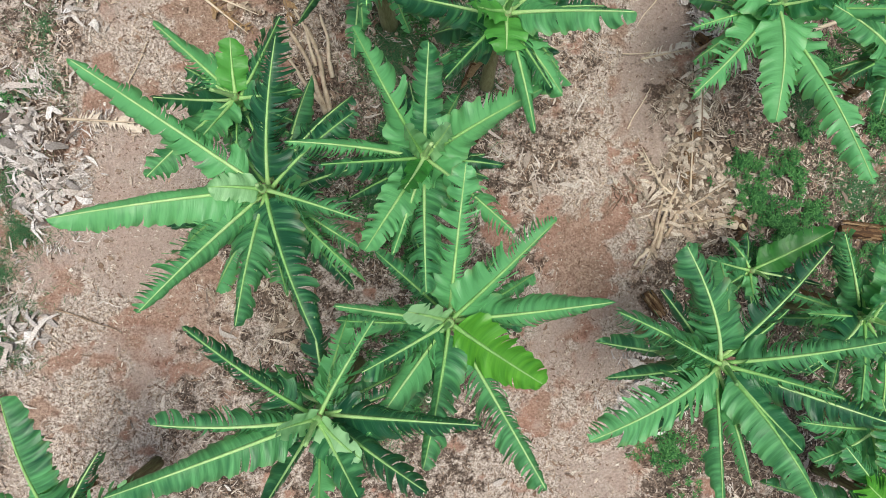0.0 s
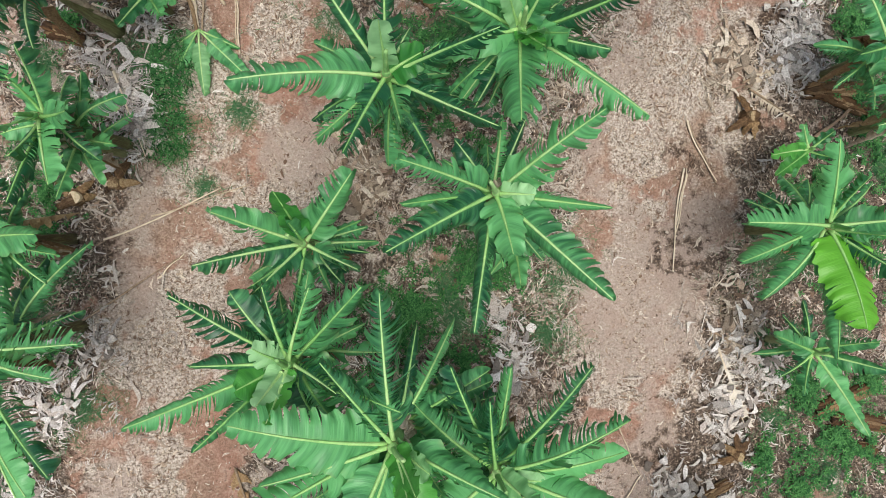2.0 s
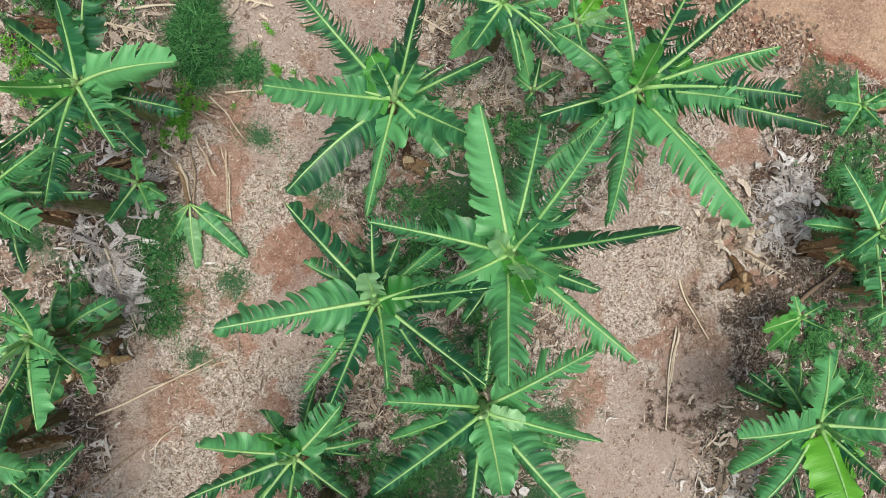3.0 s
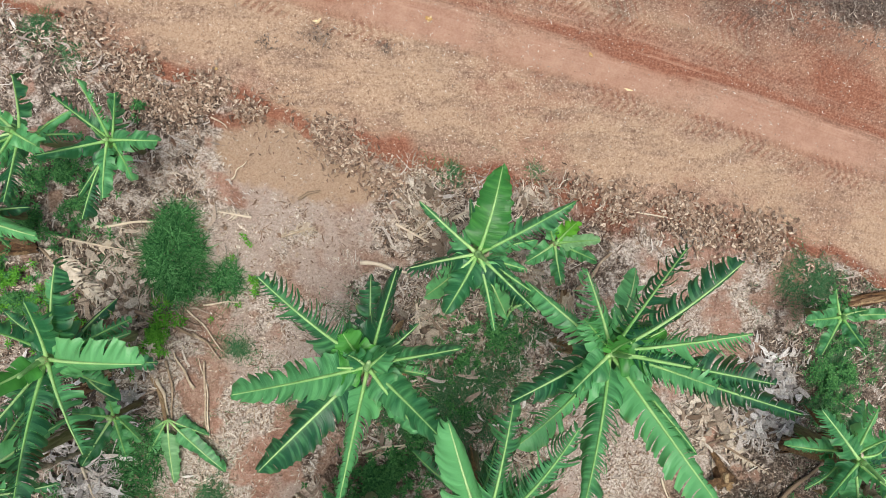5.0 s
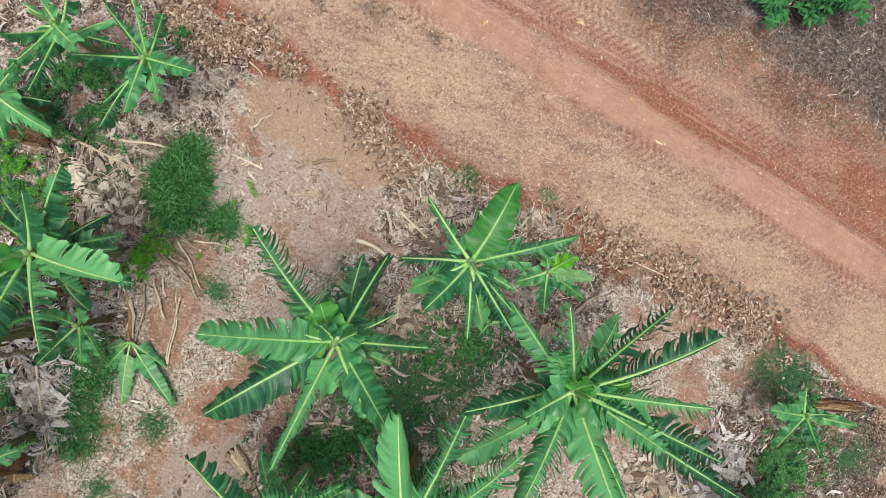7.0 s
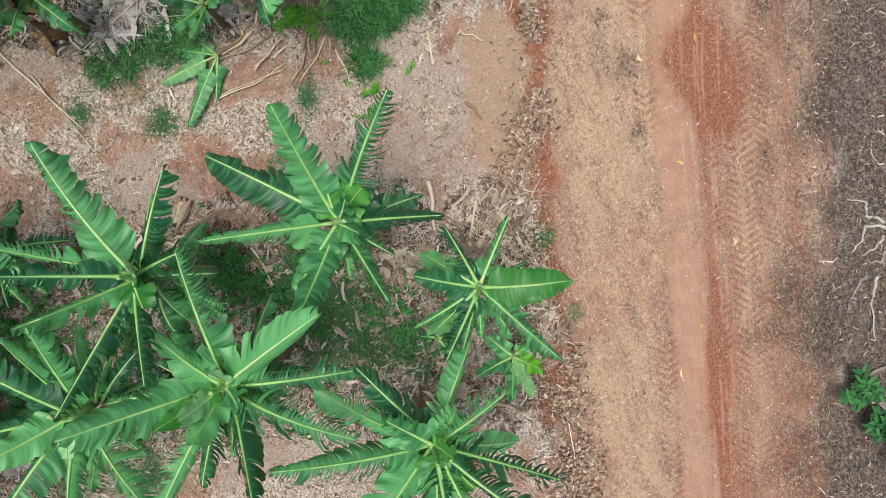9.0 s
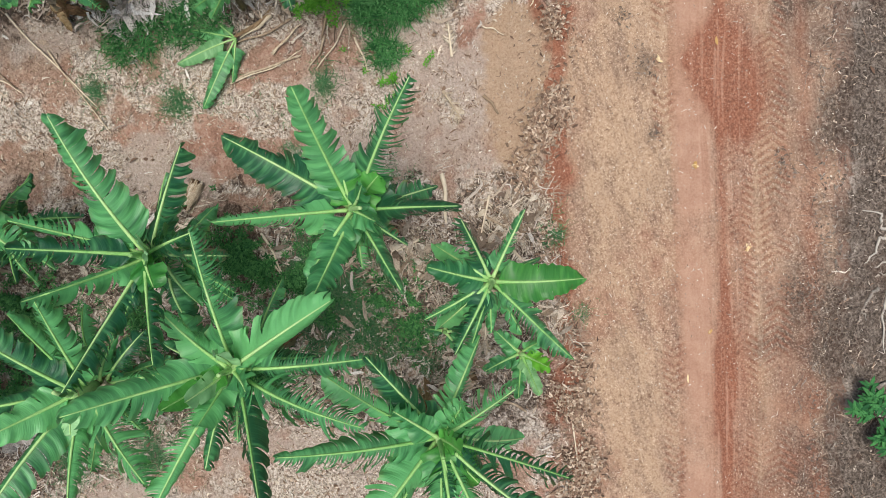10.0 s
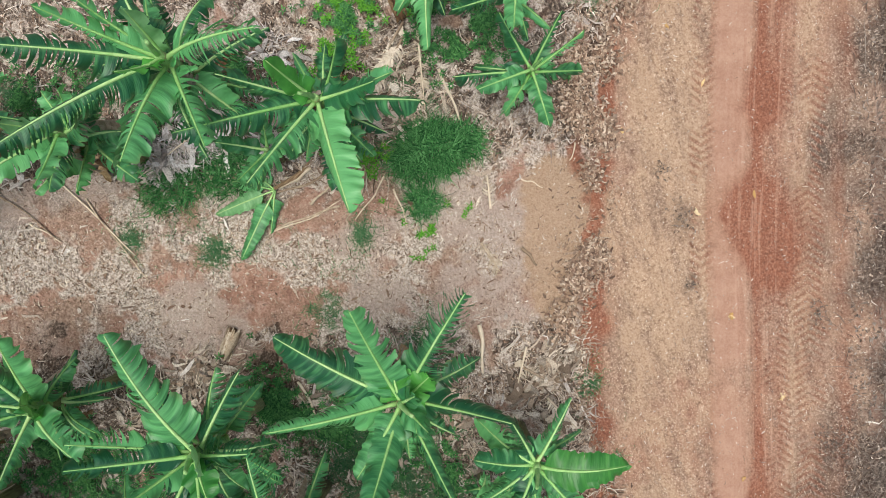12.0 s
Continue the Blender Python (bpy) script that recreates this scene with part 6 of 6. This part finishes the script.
grass_patch(-1.17, 9.64, 0.30)
grass_patch(-0.26, 10.70, 0.30)
grass_patch(-4.12, 14.41, 0.22)
weed_patch(-2.88, 13.42, 0.13)
weed_patch(4.88, 1.14, 0.44)
weed_patch(5.75, -0.93, 0.59)
weed_patch(-0.17, 3.27, 0.37)
weed_patch(0.17, 9.52, 0.33)
weed_patch(5.18, 0.48, 0.37)
grass_patch(5.85, 0.79, 0.41)
weed_patch(6.18, 1.75, 0.37)
weed_patch(5.70, -0.16, 0.33)
weed_patch(6.33, 4.86, 0.33)
grass_patch(5.84, 3.60, 0.33)
weed_patch(6.07, 0.19, 0.33)
weed_patch(6.40, 8.11, 0.37)
grass_patch(6.07, 9.22, 0.44)
# undergrowth along the middle of the rows
row_rng = random.Random(21)
for step in range(44):
    at_y = -2.5 + 0.31 * step
    at_x = np.interp(at_y, (-3, 2, 6, 9, 11), (-0.6, -0.2, 0.1, 0.6, 1.1)) + row_rng.uniform(-0.75, 0.75)
    (weed_patch if row_rng.random() < 0.45 else grass_patch)(float(at_x), at_y, row_rng.uniform(0.22, 0.42))
for step in range(30):
    at_y = -2.4 + 0.45 * step
    at_x = np.interp(at_y, (-3, 2, 6, 11), (3.7, 4.5, 5.3, 6.4)) + row_rng.uniform(-0.5, 1.0)
    (weed_patch if row_rng.random() < 0.6 else grass_patch)(float(at_x), at_y, row_rng.uniform(0.22, 0.45))
for step in range(24):
    at_y = -2.4 + 0.52 * step
    at_x = np.interp(at_y, (-3, 2, 6, 10), (-5.9, -5.2, -4.3, -3.6)) + row_rng.uniform(-0.8, 0.25)
    (weed_patch if row_rng.random() < 0.35 else grass_patch)(float(at_x), at_y, row_rng.uniform(0.18, 0.36))


def grass_tussock(x, y, rx, ry, tall, count):
    """A mound of fine grass: long thin blades that lie every way over one another."""
    a, r = nrng.uniform(0, 6.283, count), np.sqrt(nrng.uniform(0, 1, count))
    edge = 1 + 0.12 * np.sin(3 * a + x) + 0.09 * np.sin(7 * a) + nrng.normal(0, 0.06, count)
    px, py = x + rx * r * edge * np.cos(a), y + ry * r * edge * np.sin(a)
    foot = tall * np.maximum(0, 1 - r ** 2.5) * nrng.uniform(0.1, 1.0, count) ** 0.5 * (0.6 + 0.8 * patches(px, py, 0.10, 5))
    head = a + nrng.normal(0, 1.6, count)
    strips("grass_tussock", px, py, nrng.uniform(0.10, 0.26, count), nrng.uniform(0.009, 0.017, count), nrng.uniform(-0.03, 0.12, count), 1.2, head, TUSSOCK,
        "dense mound of fine dark green grass", "grass", segments=4, arch=1.0, taper=0.12, foot=foot)


grass_tussock(-2.53, 11.58, 0.32, 0.56, 0.26, 2300)
grass_tussock(-1.98, 11.25, 0.18, 0.20, 0.05, 320)
grass_tussock(-3.10, 8.30, 0.24, 0.44, 0.05, 560)
grass_tussock(-3.05, 9.10, 0.26, 0.40, 0.05, 560)


# ---- a cut young plant lying by the row ----
def felled_plant(x, y, turn):
    rng = random.Random(5)
    thing = new("felled_banana_plant")
    thing.matrix_world = pose(x, y, land_at(x, y) + 0.10, 0, 0, turn)
    tagged(thing, "cut young banana plant lying wilted with pale leaves", "banana plant")
    k = np.linspace(0, 1, 8)
    mesh_object("pseudostem", raw_mesh("pseudostem", *ring_tube(np.stack([-0.62 + 0.62 * k, 0.03 * np.sin(4 * k), -0.02 + 0.03 * k], -1), 0.034 - 0.012 * k, 8)), ROTTEN, thing)
    for code, way, reach, fold in (("i", 24, 0.98, 14), ("r", -18, 0.82, 20), ("i", -52, 0.74, 30), ("f", 44, 0.55, 60), ("r", -80, 0.42, 34)):
        kind = KINDS[code]
        flat = Kind(0.155, (5, 15), 1, 0.6, 6, 0.06, -0.04, 0.22, 0.012, kind.material, (0, 0.3, 0.7), (0.3, 0.6), 0.3)
        verts, faces, uvs, rise = blade_mesh(rng, reach, flat, 0.75, -0.05, 0.0, fold, fold + 8)
        leaf = mesh_object("leaf", raw_mesh("leaf", verts, faces, uv=uvs), kind.material, thing, "wilted pale green leaf")
        leaf.matrix_local = pose(0, 0, 0.01 * reach, 0, 0, way)
        s = np.linspace(0, 0.97, 10)
        mesh_object("midrib", raw_mesh("midrib", *ring_tube(rib_curve(reach, rise, -0.05, 0.0, s) + np.array((0, 0, 0.004)), 0.012 * (1 - s) + 0.003)), RIB, leaf)


felled_plant(-2.67, 9.53, -68.1)


# ---- across the road: shrubs with bare grey branches ----
def limb(points, thick, parent, name="branch", label="bare grey branch"):
    """A crooked tapering branch through a few points."""
    pts = np.array(points, float)
    k = np.linspace(0, 1, 5 * len(pts))
    line = np.stack([np.interp(k, np.linspace(0, 1, len(pts)), pts[:, c]) for c in range(3)], -1)
    line += 0.012 * np.stack([np.sin(19 * k + pts[0, 0] * 9), np.sin(23 * k + pts[0, 1] * 7), 0.5 * np.sin(17 * k)], -1)
    return mesh_object(name, raw_mesh(name, *ring_tube(line, thick * (1 - 0.7 * k) * (1 + 0.12 * np.sin(31 * k)), 8)), BARK, parent, label)


def rosette(rng, c, count, long, verts, faces):
    """A tuft of lance-shaped leaves, folded along their ribs, that droop from one point."""
    start = rng.uniform(0, 6)
    for m in range(count):
        t, l, droop = start + m * 2.4, long * rng.uniform(0.65, 1.1), rng.uniform(-0.15, 0.75)
        ahead, side = np.array([math.cos(t), math.sin(t)]), np.array([-math.sin(t), math.cos(t)])
        b = len(verts)
        for k in (0.08, 0.35, 0.68, 1.0):
            w = 0.17 * l * math.sin(math.pi * min(0.97, 0.12 + 0.85 * k)) ** 0.8
            for q in (-1, 0, 1):
                xy = c[:2] + ahead * l * k * (1 - 0.25 * droop * k) + side * q * w
                verts.append((xy[0], xy[1], c[2] + 0.05 * l * k + 0.25 * w * abs(q) - droop * l * k * k))
        faces += [(b + 3 * r + q, b + 3 * r + q + 3, b + 3 * r + q + 4, b + 3 * r + q + 1) for r in range(3) for q in range(2)]


def roadside_shrub(x, y, seed, limbs, clumps, long):
    """Bare grey limbs from one foot, and leafy clumps of drooping rosettes, each on its own twig."""
    rng = random.Random(seed)
    thing = new("roadside_shrub")
    thing.matrix_world = pose(x, y, land_at(x, y))
    tagged(thing, "leafy green shrub with bare grey branches beside the road", "shrub", "shrubs beyond the road")
    for points in limbs:
        limb([(a - x, b - y, h) for a, b, h in points], 0.026, thing)
    for cx, cy, cz, spread in clumps:
        end = np.array([cx - x, cy - y, cz])
        branch = limb([(0, 0, 0.02), 0.5 * end + (0.05, -0.04, 0.05), end], 0.020, thing)
        verts, faces = [], []
        for w in range(int(150 * spread)):
            away = np.array([rng.gauss(0, 0.62), rng.gauss(0, 0.62), rng.gauss(0.05, 0.35)]) * spread
            rosette(rng, end + away, 7, long, verts, faces)
            if w % 4 == 0:
                limb([end * 0.9, end + 0.6 * away, end + away], 0.007, branch, "twig", "")
        mesh_object("leaf_clump", raw_mesh("leaf_clump", np.array(verts), faces), SHRUB_LEAF, thing, "clump of drooping lance-shaped leaves")


roadside_shrub(4.62, 16.10, 3,
    [((4.20, 15.98, 0.10), (4.14, 16.33, 0.12), (3.95, 16.60, 0.15), (3.75, 16.85, 0.20)), ((4.14, 16.30, 0.12), (4.27, 16.56, 0.16), (4.16, 17.10, 0.22)), ((4.16, 16.28, 0.12), (4.32, 16.37, 0.15), (4.55, 16.64, 0.2)), ((4.62, 16.10, 0.0), (4.55, 15.95, 0.2), (5.0, 16.15, 0.38), (5.4, 16.45, 0.5))],
    [(4.26, 15.72, 0.34, 0.15), (4.84, 15.88, 0.34, 0.13), (4.62, 16.50, 0.42, 0.16), (5.15, 16.10, 0.50, 0.24)], 0.15)
roadside_shrub(3.35, 17.15, 8, [((3.41, 16.93, 0.15), (3.75, 16.83, 0.1), (3.8, 16.6, 0.04))], [(3.22, 16.95, 0.42, 0.17), (3.60, 17.25, 0.45, 0.2)], 0.17)


def surface_root(points):
    """A grey root or bare stick that lies half sunk in the verge."""
    thing = limb([(a, b, land_at(a, b) + 0.012) for a, b in points], 0.024, None, "surface_root", "")
    tagged(thing, "bare grey tree root lying on the verge litter", "root", "roots on the verge")


surface_root(((2.32, 16.80), (2.15, 16.60), (2.00, 16.66), (1.87, 16.44)))
surface_root(((2.40, 16.80), (2.27, 16.55), (2.46, 16.45), (2.54, 16.27)))
surface_root(((2.50, 16.75), (2.60, 16.58), (2.64, 16.38)))
surface_root(((2.62, 16.80), (2.80, 16.60), (2.73, 16.42)))
surface_root(((2.96, 16.50), (3.12, 16.42), (3.29, 16.34), (3.78, 16.27)))
surface_root(((2.90, 16.36), (3.00, 16.22), (3.14, 16.10), (3.27, 16.14)))


# ---- an ash heap and small fallen leaves ----
def compost_mound(x, y):
    bm = bmesh.new()
    bmesh.ops.create_icosphere(bm, subdivisions=5, radius=0.16, matrix=Matrix.Diagonal((1.35, 1.0, 0.35, 1)))
    for v in bm.verts:
        v.co *= 1 + 0.22 * noise.noise(v.co * 9) + 0.20 * noise.noise(v.co * 24) + 0.12 * noise.noise(v.co * 60)
    me = bpy.data.meshes.new("compost_mound")
    bm.to_mesh(me)
    ob = mesh_object("compost_mound", me, CLOD)
    ob.location = (x, y, land_at(x, y) + 0.01)
    tagged(ob, "small heap of dark crumbly rotted matter on the straw", "compost heap")


compost_mound(1.63, 3.12)


def fallen_leaf(x, y):
    """One small tree leaf, cupped, on the road."""
    rng = random.Random(int(971 * (x + 3 * y)))
    long, wide = rng.uniform(0.075, 0.12), rng.uniform(0.03, 0.05)
    k, w = np.meshgrid(np.linspace(0, 1, 7), np.linspace(-1, 1, 5), indexing="ij")
    shape = np.sin(math.pi * np.clip(k, 0.02, 0.98)) ** 0.7
    verts = np.stack([(k - 0.5) * long, w * shape * wide / 2, 0.010 * w * w + 0.012 * (2 * k - 1) ** 2 + 0.003 * np.sin(9 * k)], -1).reshape(-1, 3)
    i = np.arange(35).reshape(7, 5)
    faces = np.stack([i[:-1, :-1], i[1:, :-1], i[1:, 1:], i[:-1, 1:]], -1).reshape(-1, 4)
    ob = mesh_object("fallen_leaf", raw_mesh("fallen_leaf", verts, faces), FALLEN)
    along, across = road_place(x, y)
    ob.matrix_world = pose(x, y, float(road_height(np.array(x), np.array(y), np.array(along), np.array(across))) + 0.006, 0, 0, rng.uniform(0, 360))
    tagged(ob, "small curled yellow leaf fallen on the dirt road", "leaf", "yellow leaves on the road")


fallen_leaf(0.65, 14.59)
fallen_leaf(1.87, 14.95)
fallen_leaf(-0.77, 15.31)
fallen_leaf(0.64, 14.60)
fallen_leaf(-0.76, 14.54)
fallen_leaf(-2.05, 13.92)
fallen_leaf(-0.41, 13.05)
fallen_leaf(-3.12, 14.82)
fallen_leaf(0.66, 14.59)
fallen_leaf(1.89, 14.96)
fallen_leaf(-2.31, 15.06)
fallen_leaf(2.79, 14.16)
fallen_leaf(1.90, 14.95)
fallen_leaf(-0.78, 14.54)
fallen_leaf(3.30, 13.70)
